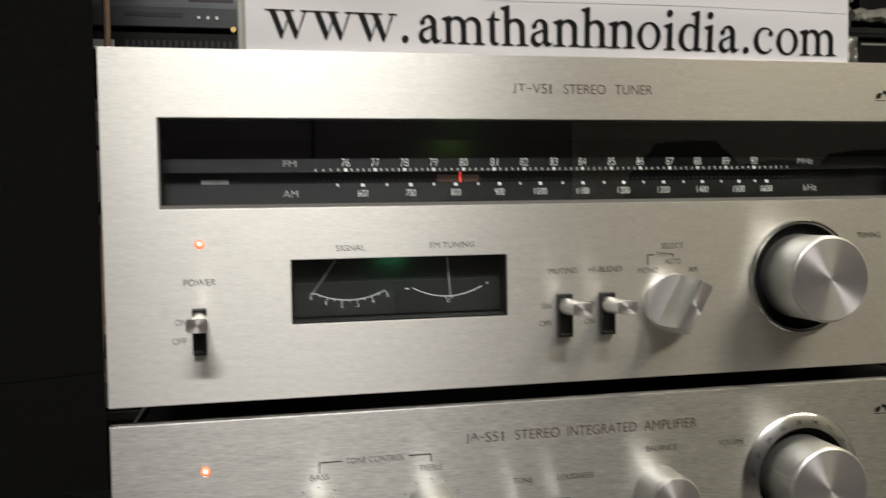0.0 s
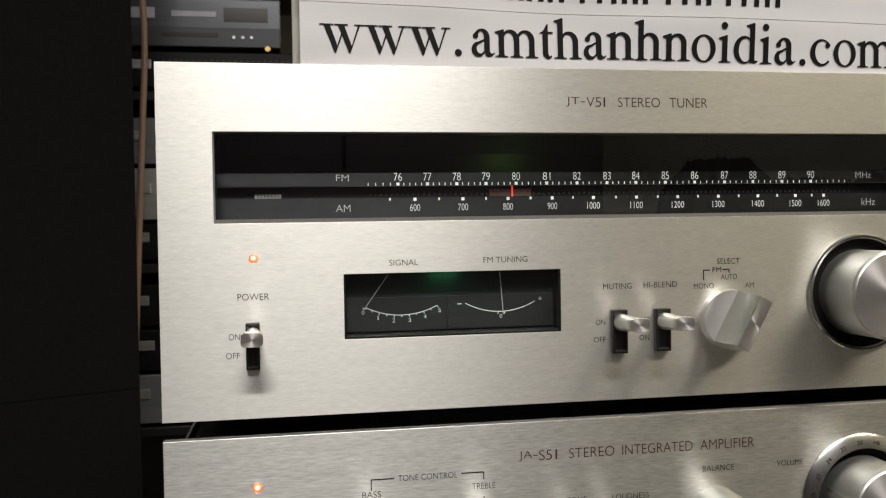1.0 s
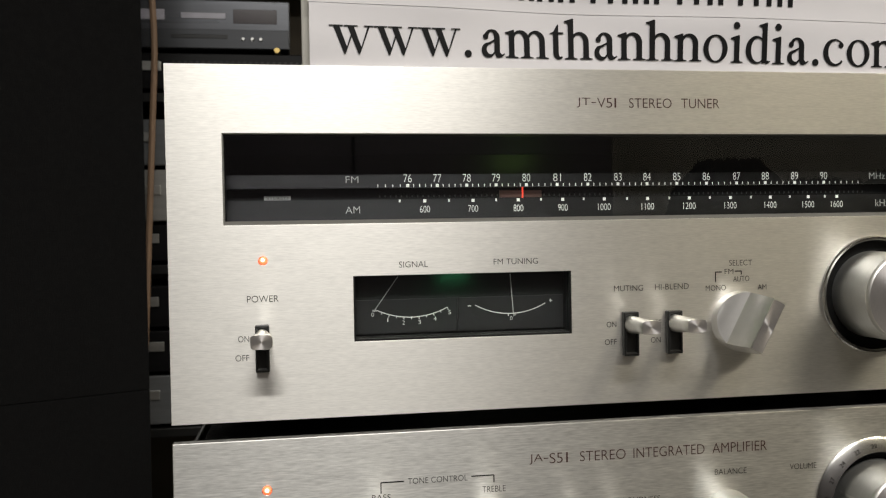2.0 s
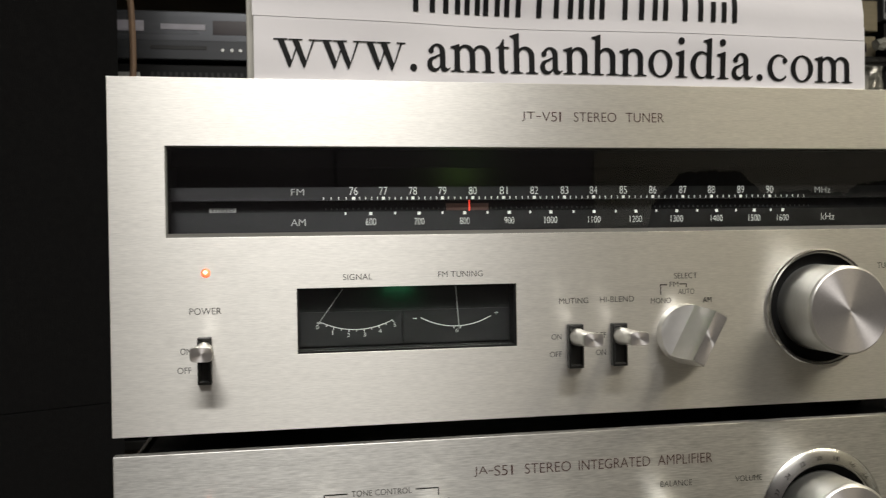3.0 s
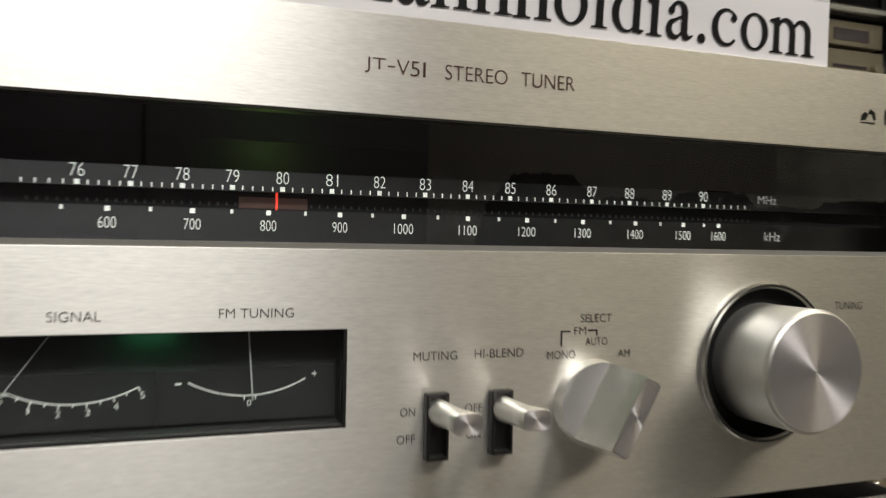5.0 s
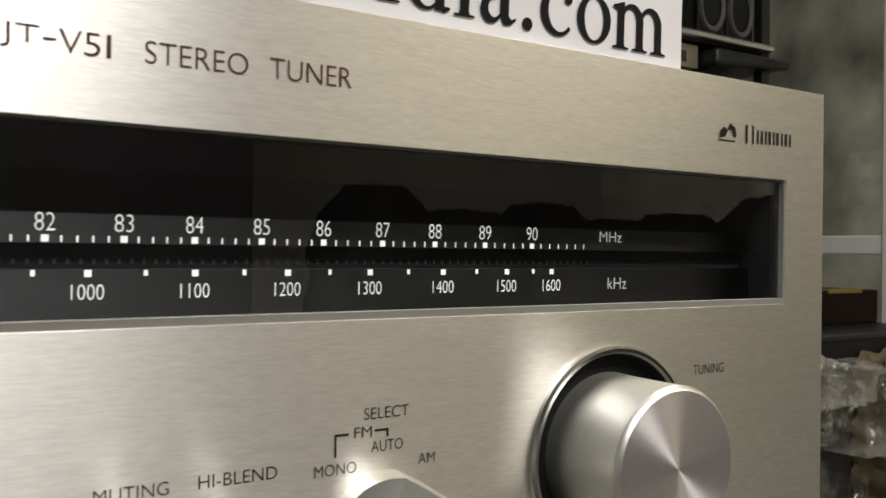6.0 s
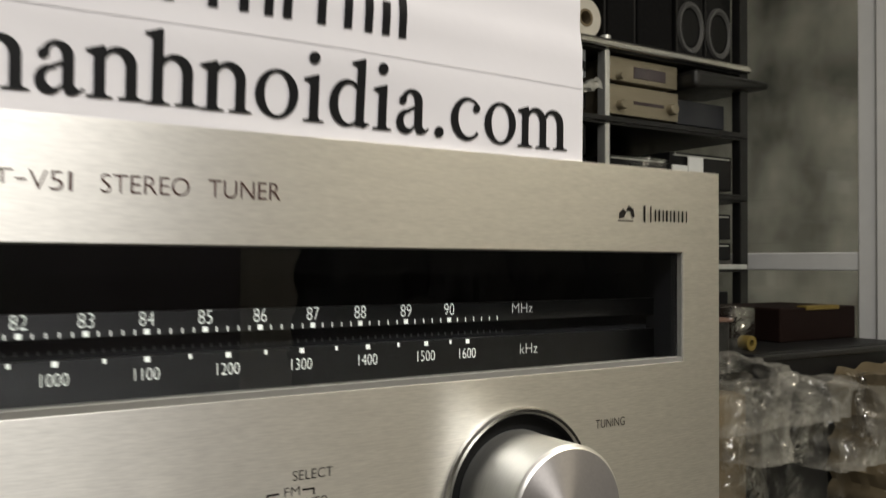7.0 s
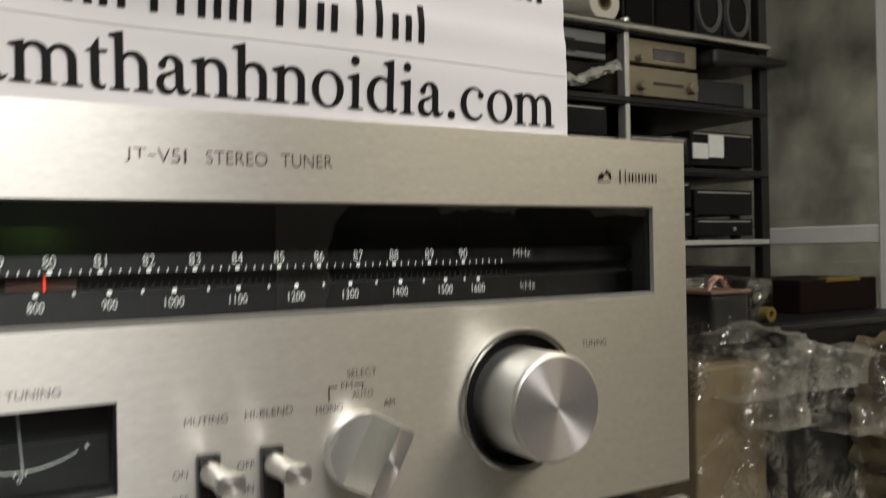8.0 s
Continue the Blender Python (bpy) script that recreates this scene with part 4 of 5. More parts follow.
def wrapped(x0, x1, y0, y1, z0, z1, inner, film, label, seed, amount=0.018, slant=0.0, bulge=False):
    ob = thing("wrapped_parcel", ((x0 + x1) / 2, (y0 + y1) / 2, z0), label, "parcel")
    w, d, h = (x1 - x0) / 2, (y1 - y0) / 2, z1 - z0
    top = h * 0.72 if bulge else h - 0.012
    part("content", box(-w + 0.012, w - 0.012, -d + 0.012, d - 0.012, 0.0, top, 0.004), inner, ob)
    bm = crumpled(-w, w, -d, d, 0.0, h, amount, seed, 40 if slant else 30 if bulge else 18, slant)
    if bulge:
        for v in bm.verts:
            k = (v.co.z - 0.84 * h) / (0.20 * h)
            if k > 0:
                v.co.x, v.co.y = (c * max(0.5, math.sqrt(max(0.0, 1 - k * k))) for c in (v.co.x, v.co.y))
    part("wrapper", bm, film, ob, "", True)
    return ob


def device(x0, x1, y0, depth, z0, z1, body, front, name, label, window=None, buttons=(), knobs=(), strip=None, feet=True, handle=None):
    """An audio device: cabinet, front panel, window, buttons, knobs and feet."""
    cx = (x0 + x1) / 2
    ob = thing(name, (cx, y0, z0), label, "audio device")
    w, h = (x1 - x0) / 2, z1 - z0
    f = 0.008 if feet else 0.0
    part("cabinet", box(-w + 0.003, w - 0.003, 0.008, depth, f, h, 0.002), body, ob)
    part("front_panel", box(-w, w, 0.0, 0.008, f, h, 0.002), front, ob)
    if window:
        a, b, c, d = window
        part("window", box(a - cx, b - cx, -0.001, 0.003, c - z0, d - z0, 0.0005), DISPLAY, ob)
    if strip:
        c, d = strip
        part("lower_strip", box(-w + 0.002, w - 0.002, -0.002, 0.003, c - z0, d - z0, 0.0008), DEVICE_BLACK, ob)
    for bx, bz, r, m in buttons:
        part("button", lathe([(0, -0.005), (r * 0.8, -0.005), (r, -0.004), (r, 0.002)], bx - cx, bz - z0, 16), m, ob, "", True)
    for bx, bz, r, m in knobs:
        part("knob", lathe([(0, -0.016), (r * 0.85, -0.016), (r, -0.014), (r, 0.002)], bx - cx, bz - z0, 24), m, ob, "", True)
    if feet:
        for fx in (-w + 0.025, w - 0.025):
            for fy in (0.03, depth - 0.03):
                part("foot", lathe_z([(0, 0), (0.010, 0), (0.012, 0.003), (0.012, 0.010), (0, 0.010)], fx, fy, 16), BLACK_PLASTIC, ob)
    if handle:
        part("side_trim", box(-w, -w + handle, -0.004, 0.004, h * 0.55, h * 0.55 + 0.018, 0.001), SILVER, ob)
    return ob


# large black loudspeaker
sp = thing("floor_speaker", (-0.176, 0.95, 0), "tall black loudspeaker with a black cloth grille", "loudspeaker")
sp.rotation_euler = (0, 0, radians(24))
part("cabinet", box(-0.60, 0.0, 0.012, 0.36, 0.02, 1.95, 0.006), BLACK_WOOD, sp)
part("grille", box(-0.597, -0.002, -0.006, 0.012, 0.756, 1.94, 0.001, 2), BLACK_GRILLE, sp, "black cloth grille")
part("lower_baffle", box(-0.597, -0.002, -0.006, 0.012, 0.03, 0.7552, 0.001), BLACK_GRILLE, sp)
part("plinth", box(-0.58, -0.02, 0.03, 0.34, 0.0, 0.02), BLACK_PLASTIC, sp)

# rack and devices behind the tuner
RY = 1.30
rack = thing("audio_rack", (0.0, RY, 0), "dark steel rack holding stacked audio devices", "rack")
for px in (-0.392, 0.262):
    for py in (0.02, 0.36):
        part("post", box(px - 0.012, px + 0.012, py - 0.012, py + 0.012, 0, 1.9, 0.002), STEEL_DARK, rack)
shelf_z = (0.30, 0.62, 0.93, 1.255, 1.62)
for z in shelf_z:
    part("shelf", box(-0.405, 0.275, 0.0, 0.38, z - 0.018, z, 0.002), STEEL_DARK, rack)
part("back_panel", box(-0.405, 0.275, 0.38, 0.39, 0.2, 1.9), mat("brown_hardboard", (0.075, 0.06, 0.04), 0.8, 0, 0.2, (12, 12, 12), 0.1), rack)
DOTS = [(x, 1.358, 0.0035, SILVER) for x in (-0.052, -0.035, -0.019)] + [(-0.214, 1.359, 0.004, SILVER)]
device(-0.37, 0.036, RY, 0.25, 1.331, 1.432, DEVICE_BLACK, mat("slate_player_front", (0.085, 0.090, 0.104), 0.28, 0.3, 0.3, (6, 60, 90)), "disc_player", "grey disc player with a reddish display on a black device", (-0.070, 0.012, 1.388, 1.415), DOTS, strip=(1.340, 1.376))
device(-0.37, 0.20, RY + 0.004, 0.30, 1.255, 1.331, DEVICE_BLACK, DEVICE_BLACK, "cassette_deck", "black vented audio device under the disc player", None, (), handle=0.165)
deck = bpy.data.objects["cassette_deck"]
for k in range(30):
    bm = bmesh.new()
    rect(bm, -0.185 + k * 0.011 - deck.location.x, -0.180 + k * 0.011 - deck.location.x, 1.298 - deck.location.z, 1.316 - deck.location.z, -0.0008)
    part("vent_slot", bm, BLACK_PLASTIC, deck)
player = bpy.data.objects["disc_player"]
for piece in player.children:
    if piece.name.startswith("lower_strip"):
        piece.data.materials[0] = mat("slate_player_strip", (0.045, 0.048, 0.055), 0.35, 0.3, 0.2, (6, 60, 90))
# two plain pale glossy patches on the player's front
for x0, x1, z0, z1, label in ((-0.166, -0.084, 1.396, 1.407, "pale glossy patch"), (-0.268, -0.196, 1.392, 1.412, "lavender glossy patch")):
    part("legend_panel", box(x0 - player.location.x, x1 - player.location.x, -0.0016, 0.002, z0 - player.location.z, z1 - player.location.z, 0.0006), mat("glossy_pale_patch", (0.52, 0.51, 0.60), 0.25, 0, 0.3, (25, 60, 90)), player, label)
part("disc_slot", box(-0.185 - player.location.x, -0.081 - player.location.x, -0.0028, 0.002, 0.0270, 0.0345, 0.0008), BLACK_PLASTIC, player, "dark disc slot")
part("gilt_foot", lathe([(0, -0.004), (0.005, -0.004), (0.0065, 0.0), (0.0065, 0.02), (0, 0.02)], 0.178, 0.0066, 20), mat("gilt_foot_metal", (0.48, 0.35, 0.13), 0.3, 1.0), bpy.data.objects["disc_player"], "shiny gilt foot", True)
z = 0.93
for i, h in enumerate((0.075, 0.105, 0.095)):
    device(-0.37, 0.20, RY, 0.30, z, z + h, DEVICE_BLACK, (DEVICE_BLACK, SILVER, DEVICE_GREY)[i], "receiver", ("black audio device in a rack stack", "silver audio device in a rack stack", "grey audio device in a rack stack")[i], handle=(0.155, 0.16, 0.152)[i])
    z += h
z = 0.62
for i, h in enumerate((0.10, 0.085, 0.085)):
    device(-0.37, 0.20, RY, 0.30, z, z + h, DEVICE_BLACK, (DEVICE_GREY, DEVICE_BLACK, DEVICE_BLACK)[i], "receiver", ("grey audio device low in the rack", "black audio device low in the rack", "black audio device low in the rack")[i], handle=(0.15, 0.16, 0.152)[i])
    z += h
def cord_x(z):
    return -0.2095 - (0.4 * (z - 1.345) ** 2 if z > 1.25 else 0.0036 + 0.014 * (1.25 - z) / 0.27)



cord = part("hanging_cord", tube([(cord_x(1.62 - k * 0.05), 1.262, 1.62 - k * 0.05) for k in range(33)], 0.0058), CORD, None, "", True)
tagged(cord, "brown flat cord hanging in front of the rack", "cord")

# ---- the far end of the room ----
before = set(bpy.data.objects)

# long rack behind and beside the tuner
LY = 1.04
rack2 = thing("long_rack", (1.27, LY, 0), "long steel shelf rack filled with audio devices", "rack")
for px, m in ((-0.57, STEEL_DARK), (0.082, STEEL_PALE), (0.500, STEEL_DARK)):
    for py in (0.012, 0.38):
        part("post", box(px - 0.0065, px + 0.0065 + (0.014 if px > 0.4 else 0), py - 0.012, py + 0.012, 0.165, 1.475 if px < 0.4 else 1.95, 0.002), m, rack2)
for z in (0.25, 0.62, 1.013, 1.170, 1.312, 1.462):
    part("shelf", box(-0.58, 0.515, 0.0, 0.40, z - 0.018, z, 0.002), STEEL_DARK, rack2)
    if z == 1.462:
        part("shelf_rail", tube([(-0.575, -0.008, z - 0.006), (0.512, -0.008, z - 0.006)], 0.0085, 16), CHROME, rack2, "bright round front rail", True)
        continue
    part("shelf_lip", box(-0.575, 0.512, -0.004, 0.0, z - 0.012, z - 0.001, 0.001), STEEL_PALE if z in (1.462, 1.013) else STEEL_DARK, rack2)
part("joint", lathe_z([(0, 1.450), (0.010, 1.452), (0.011, 1.462), (0.010, 1.474), (0, 1.476)], 0.082, 0.006, 16), STEEL_PALE, rack2, "pale rack joint", True)
part("back_panel", box(-0.58, 0.515, 0.40, 0.41, 0.165, 1.95), DEVICE_BLACK, rack2)

# top shelf: small speakers, tape roll
for i, (x0, x1) in enumerate(((1.575, 1.662), (1.668, 1.757))):
    b = thing("bookshelf_speaker", ((x0 + x1) / 2, LY + 0.02, 1.462), "small black bookshelf speaker on the rack", "loudspeaker", "speakers on the rack")
    w = (x1 - x0) / 2
    part("cabinet", box(-w, w, 0.0, 0.20, 0, 0.30, 0.004), BLACK_WOOD, b)
    ring = lathe([(0.030, -0.001), (0.034, -0.006), (0.039, -0.006), (0.041, 0.0)], 0, 0, 40)
    cone = lathe([(0.031, -0.002), (0.012, 0.010), (0.010, 0.006), (0, 0.004)], 0, 0, 40)
    for shape in (ring, cone):
        bmesh.ops.scale(shape, vec=(1, 1, 1.45), verts=shape.verts)
        bmesh.ops.translate(shape, vec=(0, 0, 0.072), verts=shape.verts)
    part("surround", ring, mat("grey_surround", (0.10, 0.10, 0.10), 0.5, 0.2, 0.1, (80, 80, 80)), b, "grey ring round the oval woofer", True)
    part("cone", cone, BLACK_GRILLE, b, "", True)
    part("tweeter", lathe([(0.028, 0.0), (0.026, -0.004), (0.015, -0.003), (0.008, -0.008), (0, -0.010)], 0, 0.215, 32), DEVICE_GREY, b, "", True)
for x0, x1, h in ((1.37, 1.452, 0.26), (1.456, 1.568, 0.28)):
    b = thing("black_cabinet", ((x0 + x1) / 2, LY + 0.03, 1.462), "plain black speaker box on the rack", "loudspeaker", "speakers on the rack")
    part("cabinet", box(-(x1 - x0) / 2, (x1 - x0) / 2, 0.0, 0.22, 0, h, 0.005), BLACK_WOOD, b)
    part("grille", box(-(x1 - x0) / 2 + 0.004, (x1 - x0) / 2 - 0.004, -0.008, 0.0, 0.006, h - 0.006, 0.003), BLACK_GRILLE, b)
roll = thing("tape_roll", (1.302, LY + 0.01, 1.462), "roll of white packing tape on the rack", "tape roll")
part("tape", lathe([(0.018, 0.0), (0.040, 0.0), (0.042, 0.003), (0.042, 0.11), (0.018, 0.11), (0.018, 0.0)], 0, 0.042, 40), mat("cream_tape", (0.66, 0.63, 0.55), 0.4, 0, 0.05, (60, 60, 60)), roll, "", True)
part("core", lathe([(0.0135, -0.001), (0.0182, -0.001), (0.0182, 0.112), (0.0135, 0.112), (0.0135, -0.001)], 0, 0.042, 32), CARTON, roll, "brown carton core", True)

# second shelf: champagne pair, dark tray, grey device, wrapped device
device(1.372, 1.575, LY + 0.015, 0.20, 1.312, 1.382, BEIGE, BEIGE, "mini_amplifier", "champagne coloured small audio device", (1.44, 1.53, 1.345, 1.352), (), [(1.40, 1.340, 0.010, BEIGE), (1.550, 1.345, 0.012, BEIGE)])
device(1.372, 1.572, LY + 0.015, 0.20, 1.382, 1.440, BEIGE, BEIGE, "mini_deck", "champagne coloured small tape deck with a dark window", (1.44, 1.535, 1.400, 1.424), (), [(1.395, 1.398, 0.007, BEIGE)])
device(1.585, 1.745, LY + 0.03, 0.20, 1.312, 1.375, DEVICE_BLACK, mat("blue_black_plastic", (0.02, 0.022, 0.03), 0.4, 0, 0.1, (60, 60, 60)), "black_device", "blue-black small device on the rack", None)
tray = part("dark_tray", box(1.580, 1.832, LY - 0.03, LY + 0.16, 1.392, 1.432, 0.012, 3), BLACK_PLASTIC)
for v in tray.data.vertices:
    if v.co.x > 1.75 and v.co.z < 1.412:
        v.co.z += 0.02
tagged(tray, "dark plastic tray that juts past the rack end", "tray")
device(0.78, 1.173, LY + 0.01, 0.28, 1.352, 1.417, BEIGE, BEIGE, "champagne_deck", "champagne coloured tape deck with a dark cassette window", (0.95, 1.100, 1.368, 1.402), [(1.128, 1.357, 0.006, SILVER)])
device(0.78, 1.17, LY + 0.012, 0.28, 1.312, 1.352, DEVICE_BLACK, BEIGE, "slim_tuner", "slim champagne coloured device under the deck", (0.90, 1.15, 1.322, 1.338), feet=False)
device(1.186, 1.336, LY + 0.01, 0.26, 1.312, 1.375, DEVICE_BLACK, DEVICE_BLACK, "black_player", "black audio device on the rack", None)
device(1.186, 1.336, LY + 0.01, 0.26, 1.375, 1.440, DEVICE_GREY, DEVICE_GREY, "grey_player", "grey audio device with dark panels", (1.215, 1.255, 1.392, 1.420), [], strip=(1.396, 1.416))
bm = tube([(1.150 + 0.0075 * k, LY - 0.014, 1.330 + (0.0028 * (k - 12) if k > 12 else 0.002 * math.sin(k))) for k in range(27)], 0.010, 14)
for v in bm.verts:
    v.co += Vector((0.3, 1, 1)) * 0.007 * noise.noise(v.co * 75) + Vector((0, 1, 1)) * 0.004 * noise.noise(v.co * 190)
twist = part("twisted_film", bm, mat("whitish_crumpled_film", (0.34, 0.34, 0.31), 0.25, 0, 0.5, (90, 90, 90), 0.8), None, "", True)
tagged(twist, "twisted strip of whitish packing film along the shelf", "film")

# third and lower shelves
device(0.98, 1.168, LY + 0.01, 0.25, 1.170, 1.226, DEVICE_BLACK, DEVICE_BLACK, "stacked_device", "black audio device under a film wrapped one", None)
wrapped(0.98, 1.168, LY + 0.0, LY + 0.25, 1.2265, 1.293, mat("pale_device_box", (0.40, 0.39, 0.36), 0.6, 0, 0.3, (25, 25, 8), 0.1), FILM, "pale device wrapped in clear film on the rack", 4, 0.008)
for k, (x0, x1, z0, z1) in enumerate(((1.18, 1.338, 1.170, 1.222), (1.18, 1.338, 1.222, 1.290), (1.362, 1.535, 1.170, 1.236), (1.545, 1.748, 1.170, 1.255), (1.362, 1.545, 1.013, 1.075), (1.362, 1.545, 1.075, 1.140), (1.555, 1.745, 1.013, 1.060), (1.555, 1.745, 1.060, 1.125), (1.0, 1.34, 1.013, 1.085), (1.0, 1.34, 1.085, 1.150))):
    d = device(x0, x1, LY + 0.012, 0.26, z0, z1, DEVICE_BLACK, DEVICE_BLACK, "stacked_device", "black audio device stacked on the rack", None, [((x0 + x1) / 2 + 0.03, (z0 + z1) / 2, 0.004, SILVER)] if k in (5, 6, 8) else ())
    part("trim_line", box(-(x1 - x0) / 2 + 0.01, (x1 - x0) / 2 - 0.01, -0.002, 0.002, z1 - z0 - 0.008, z1 - z0 - 0.005), SILVER, d, "bright trim line")
bm = box(1.595, 1.643, LY + 0.004, LY + 0.0075, 1.196, 1.246, 0.0008)
tagged(part("white_label_sheet", bm, WHITE_LABEL), "white paper label stuck on a black device", "label")
bm = box(1.545, 1.593, LY + 0.004, LY + 0.0075, 1.192, 1.226, 0.0008)
tagged(part("white_label_sheet", bm, WHITE_LABEL), "small white paper label stuck on a black device", "label")
wrapped(1.40, 1.53, LY - 0.006, LY + 0.006, 1.175, 1.232, DEVICE_BLACK, FILM, "film wrapped front of a black device", 7, 0.004)
# lower bays of the rack
for z0, hs in ((0.25, (0.11, 0.12)), (0.62, (0.12, 0.11, 0.10))):
    z = z0
    for h in hs:
        device(1.37, 1.745, LY + 0.02, 0.28, z, z + h, DEVICE_BLACK, DEVICE_BLACK, "stacked_device", "black audio device stacked on the rack", None)
        z += h

# glazed partition with a white frame
GX = 1.85
win = tagged(thing("window_1", (GX, 0.767, 0)), "white framed glazed partition with dusty panes", "window", kind="structure")
for y0, y1 in ((-0.045, 0.045), (0.86, 0.93), (-1.10, -1.02)):
    part("upright", box(0, 0.05, y0, y1, 0.165, 2.40, 0.003), WHITE_FRAME, win)
    part("bead", box(-0.008, 0.002, y0 + 0.018, y0 + 0.046, 0.17, 2.39, 0.003), WHITE_FRAME, win)
for y0, y1 in ((0.045, 0.86), (-1.02, -0.045)):
    part("rail", box(0.004, 0.046, y0, y1, 0.999, 1.039, 0.003), WHITE_FRAME, win)
    part("rail", box(0.004, 0.046, y0, y1, 0.165, 0.22, 0.003), WHITE_FRAME, win)
    part("rail", box(0.004, 0.046, y0, y1, 2.34, 2.40, 0.003), WHITE_FRAME, win)
    for z0, z1 in ((1.039, 2.34), (0.22, 0.999)):
        p = part("pane", box(0.022, 0.027, y0, y1, z0, z1), pane_mat("dusty_pane", (0.92, 0.94, 0.92)), win)
        p.visible_shadow = False

# things on the floor before the partition
bb = thing("black_subwoofer", (1.585, 0.70, 0), "large black speaker box with a shiny top edge", "loudspeaker")
part("cabinet", box(-0.225, 0.235, 0.0, 0.30, 0.185, 0.862, 0.006), BLACK_WOOD, bb)
part("top_edge", box(-0.226, 0.236, -0.004, 0.004, 0.846, 0.858, 0.003), BLACK_PLASTIC, bb)
part("plinth", box(-0.2, 0.2, 0.03, 0.27, 0.165, 0.185), BLACK_PLASTIC, bb)
rb = thing("red_box", (1.70, 0.80, 0.862), "dark red-brown box with a yellow strip", "box")
part("carton", box(-0.13, 0.12, 0, 0.18, 0, 0.066, 0.003), RED_BROWN, rb)
part("strip", box(-0.05, 0.06, -0.003, 0.02, 0.060, 0.069, 0.002), YELLOW, rb, "yellow strip")
wrapped(1.06, 1.238, 0.60, 0.86, 0.165, 0.830, CARTON, FILM, "tall brown carton wrapped in clear film", 1, 0.026)
wrapped(1.228, 1.420, 0.585, 0.69, 0.165, 0.795, BLACK_WOOD, FILM, "black speaker wrapped in loose clear film", 2, 0.020)
for k, (x0, x1, y0, z0, z1) in enumerate(((1.110, 1.250, 0.565, 0.775, 0.862), (1.165, 1.238, 0.550, 0.730, 0.800), (1.345, 1.452, 0.540, 0.700, 0.818), (1.268, 1.400, 0.560, 0.775, 0.822))):
    bunch = part("loose_film", crumpled(-(x1 - x0) / 2, (x1 - x0) / 2, -0.05, 0.06, 0.0, z1 - z0, 0.024, 31 + k, 22), BUNCHED_FILM, None, "", True)
    bunch.location = ((x0 + x1) / 2, y0 + 0.05, z0)
    tagged(bunch, "bunched clear packing film on a wrapped parcel", "film")
wrapped(1.565, 1.76, 0.52, 0.69, 0.165, 0.822, CARTON, BUBBLE, "parcel wrapped in brownish bubble wrap", 3, 0.010, 1.2)
adapter = thing("power_adapter", (1.185, 0.64, 0.862), "small dark transformer with pinkish leads", "transformer")
part("body", box(-0.045, 0.04, 0, 0.09, 0.0, 0.062, 0.006), BLACK_PLASTIC, adapter)
part("top_plate", box(-0.048, 0.044, -0.003, 0.093, 0.062, 0.068, 0.002), mat("coppery_plate", (0.22, 0.13, 0.10), 0.5, 0.3, 0.1, (60, 60, 60)), adapter)
for k in range(3):
    part("lead", tube([(-0.03 + 0.012 * k + 0.008 * i, 0.02 + 0.01 * k, 0.066 + 0.022 * math.sin(i * 0.5 + 0.3 * k) * (1 if i < 7 else 0.3)) for i in range(9)], 0.0028), mat("pinkish_lead", (0.55, 0.32, 0.26), 0.5, 0, 0.1, (90, 90, 90)), adapter, "", True)
part("loose_film", crumpled(-0.055, 0.062, -0.015, 0.095, -0.012, 0.082, 0.012, 9), FILM, adapter, "clear crumpled packing film", True)
tape = thing("yellow_roll", (1.40, 0.735, 0.862), "small yellow tape roll on the black box", "tape roll")
part("tape", lathe([(0.006, 0), (0.013, 0), (0.013, 0.02), (0.006, 0.02), (0.006, 0)], 0, 0.013, 24), YELLOW, tape, "", True)

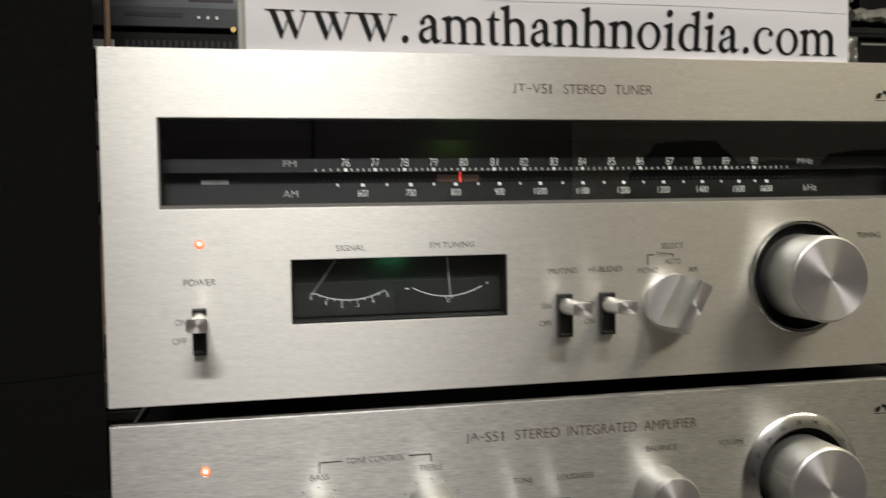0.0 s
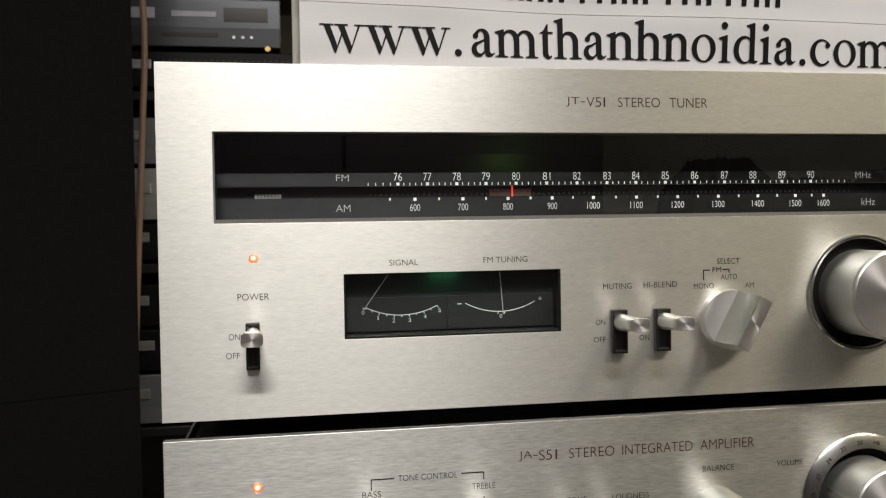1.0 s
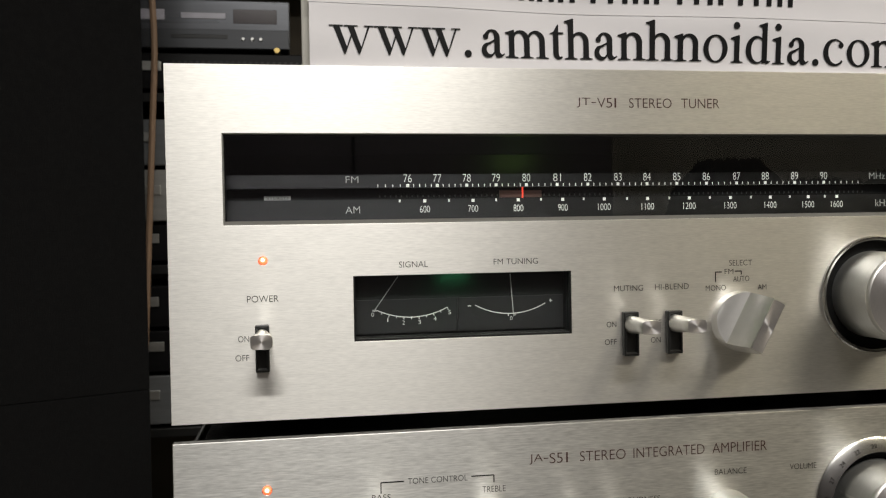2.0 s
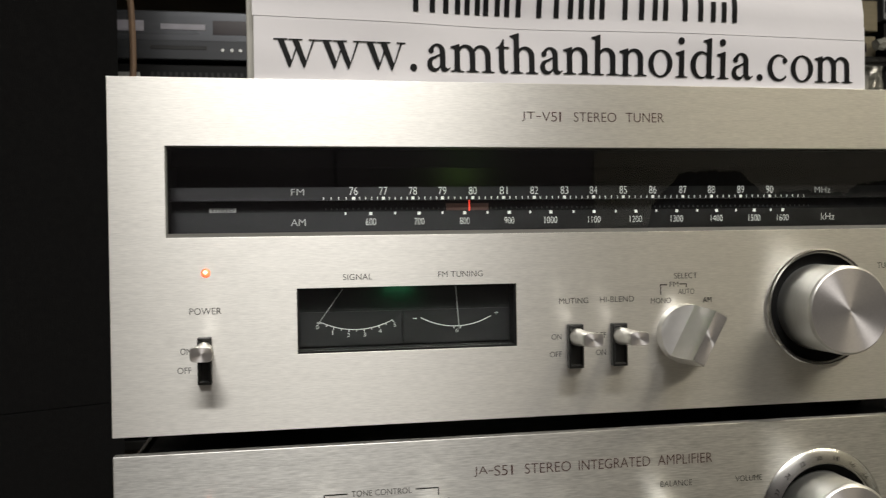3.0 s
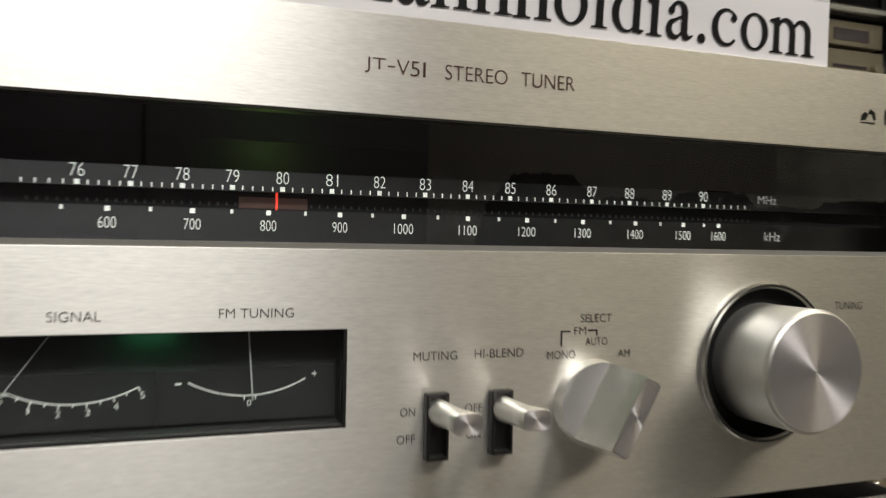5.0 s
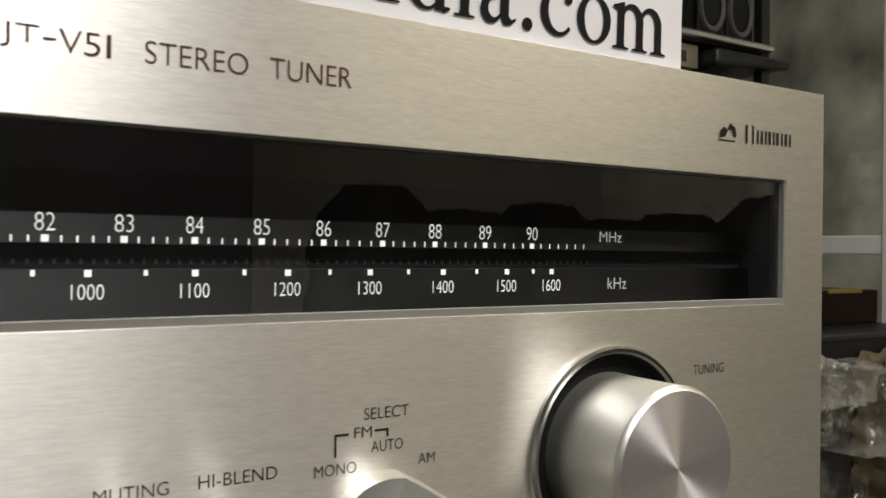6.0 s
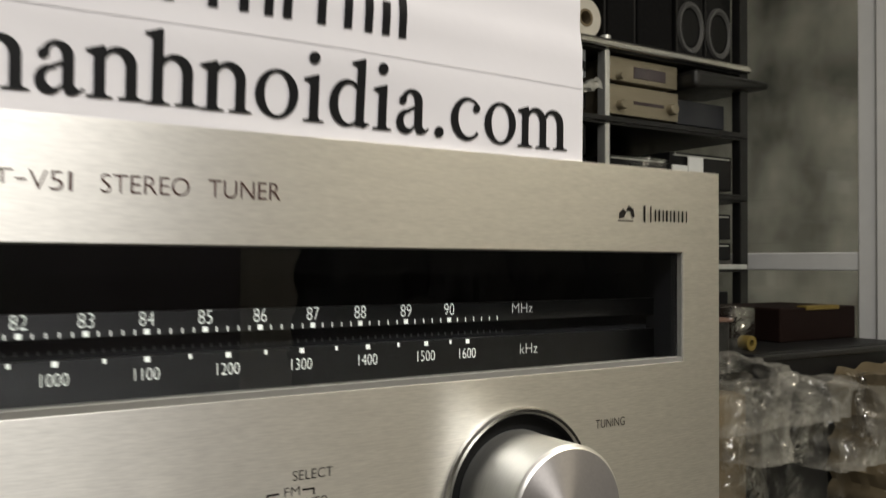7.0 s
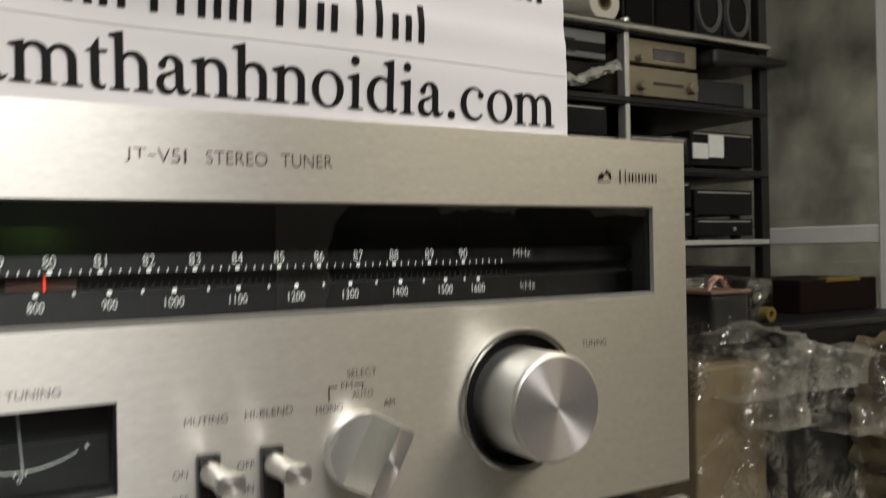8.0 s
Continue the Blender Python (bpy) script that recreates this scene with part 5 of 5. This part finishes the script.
# all of this stands a fifth farther off and is a fifth larger
for ob in [o for o in bpy.data.objects if o not in before and o.parent is None]:
    shift = -0.0127 if ob.location.x > 1.35 or ob.name in ("long_rack", "dark_tray", "tape_roll") or ob.name.startswith("loose_film") or ob.name.startswith("white_label") or ob.location.y < 0.9 and ob.location.length > 0 else -0.053
    ob.location = (shift + 1.202 * ob.location.x, 0.050 + 1.202 * ob.location.y, -0.198 + 1.202 * ob.location.z)
    ob.scale = (1.202, 1.202, 1.202)

# the side of the room that the dial glass mirrors
CABINET_BROWN = mat("dark_brown_cabinet_veneer", (0.040, 0.033, 0.036), 0.5, 0, 0.3, (12, 12, 3), 0.1)
cab = thing("dark_cabinet", (-0.55, -2.2, 0), "tall dark cabinet against the wall", "cabinet")
part("body", box(-1.45, 1.47, -0.38, 0.28, 0.05, 2.1, 0.006), CABINET_BROWN, cab)
for k in range(4):
    part("door", box(-1.44 + 0.7275 * k, -0.7225 + 0.7275 * k, 0.28, 0.30, 0.08, 2.07, 0.003), CABINET_BROWN, cab)
part("plinth", box(-1.43, 1.45, -0.36, 0.26, 0, 0.05), BLACK_PLASTIC, cab)
for k, (x0, x1, h) in enumerate(((1.15, 1.42, 1.15), (1.43, 1.74, 1.09), (1.75, 2.02, 1.12), (2.03, 2.36, 1.08), (2.37, 2.68, 1.11))):
    wrapped(x0, x1, -2.1, -1.82, 0.0, h, BLACK_WOOD, mat("dark_wrap", (0.012, 0.011, 0.010), 0.8, 0, 0.3, (20, 20, 20), 0.4, spec=0.15), "bulky dark sack standing by the wall", 10 + k, 0.04, 0.0, True)

for k, (y0, y1, h) in enumerate(((-1.78, -1.40, 1.08), (-1.39, -1.03, 1.12), (-1.02, -0.72, 1.05))):
    wrapped(1.98, 2.26, y0, y1, 0.0, h, BLACK_WOOD, bpy.data.materials["dark_wrap"], "bulky dark sack standing by the side wall", 20 + k, 0.04, 0.0, True)

# tube lamps under the ceiling
for lx, ly, lz in ((TUBE_X, TUBE_Y, TUBE_Z), LAMP2, LAMP3):
    lamp = thing("ceiling_lamp", (lx, ly, lz), "white tube lamp under the ceiling", "lamp", "ceiling lamps")
    part("housing", box(-0.63, 0.63, -0.06, 0.06, 0.006, 0.05, 0.004), WHITE_FRAME, lamp)
    for rx in (-0.5, 0.5):
        part("hanger", box(rx - 0.006, rx + 0.006, -0.006, 0.006, 0.05, 2.7 - lz), STEEL_PALE, lamp)
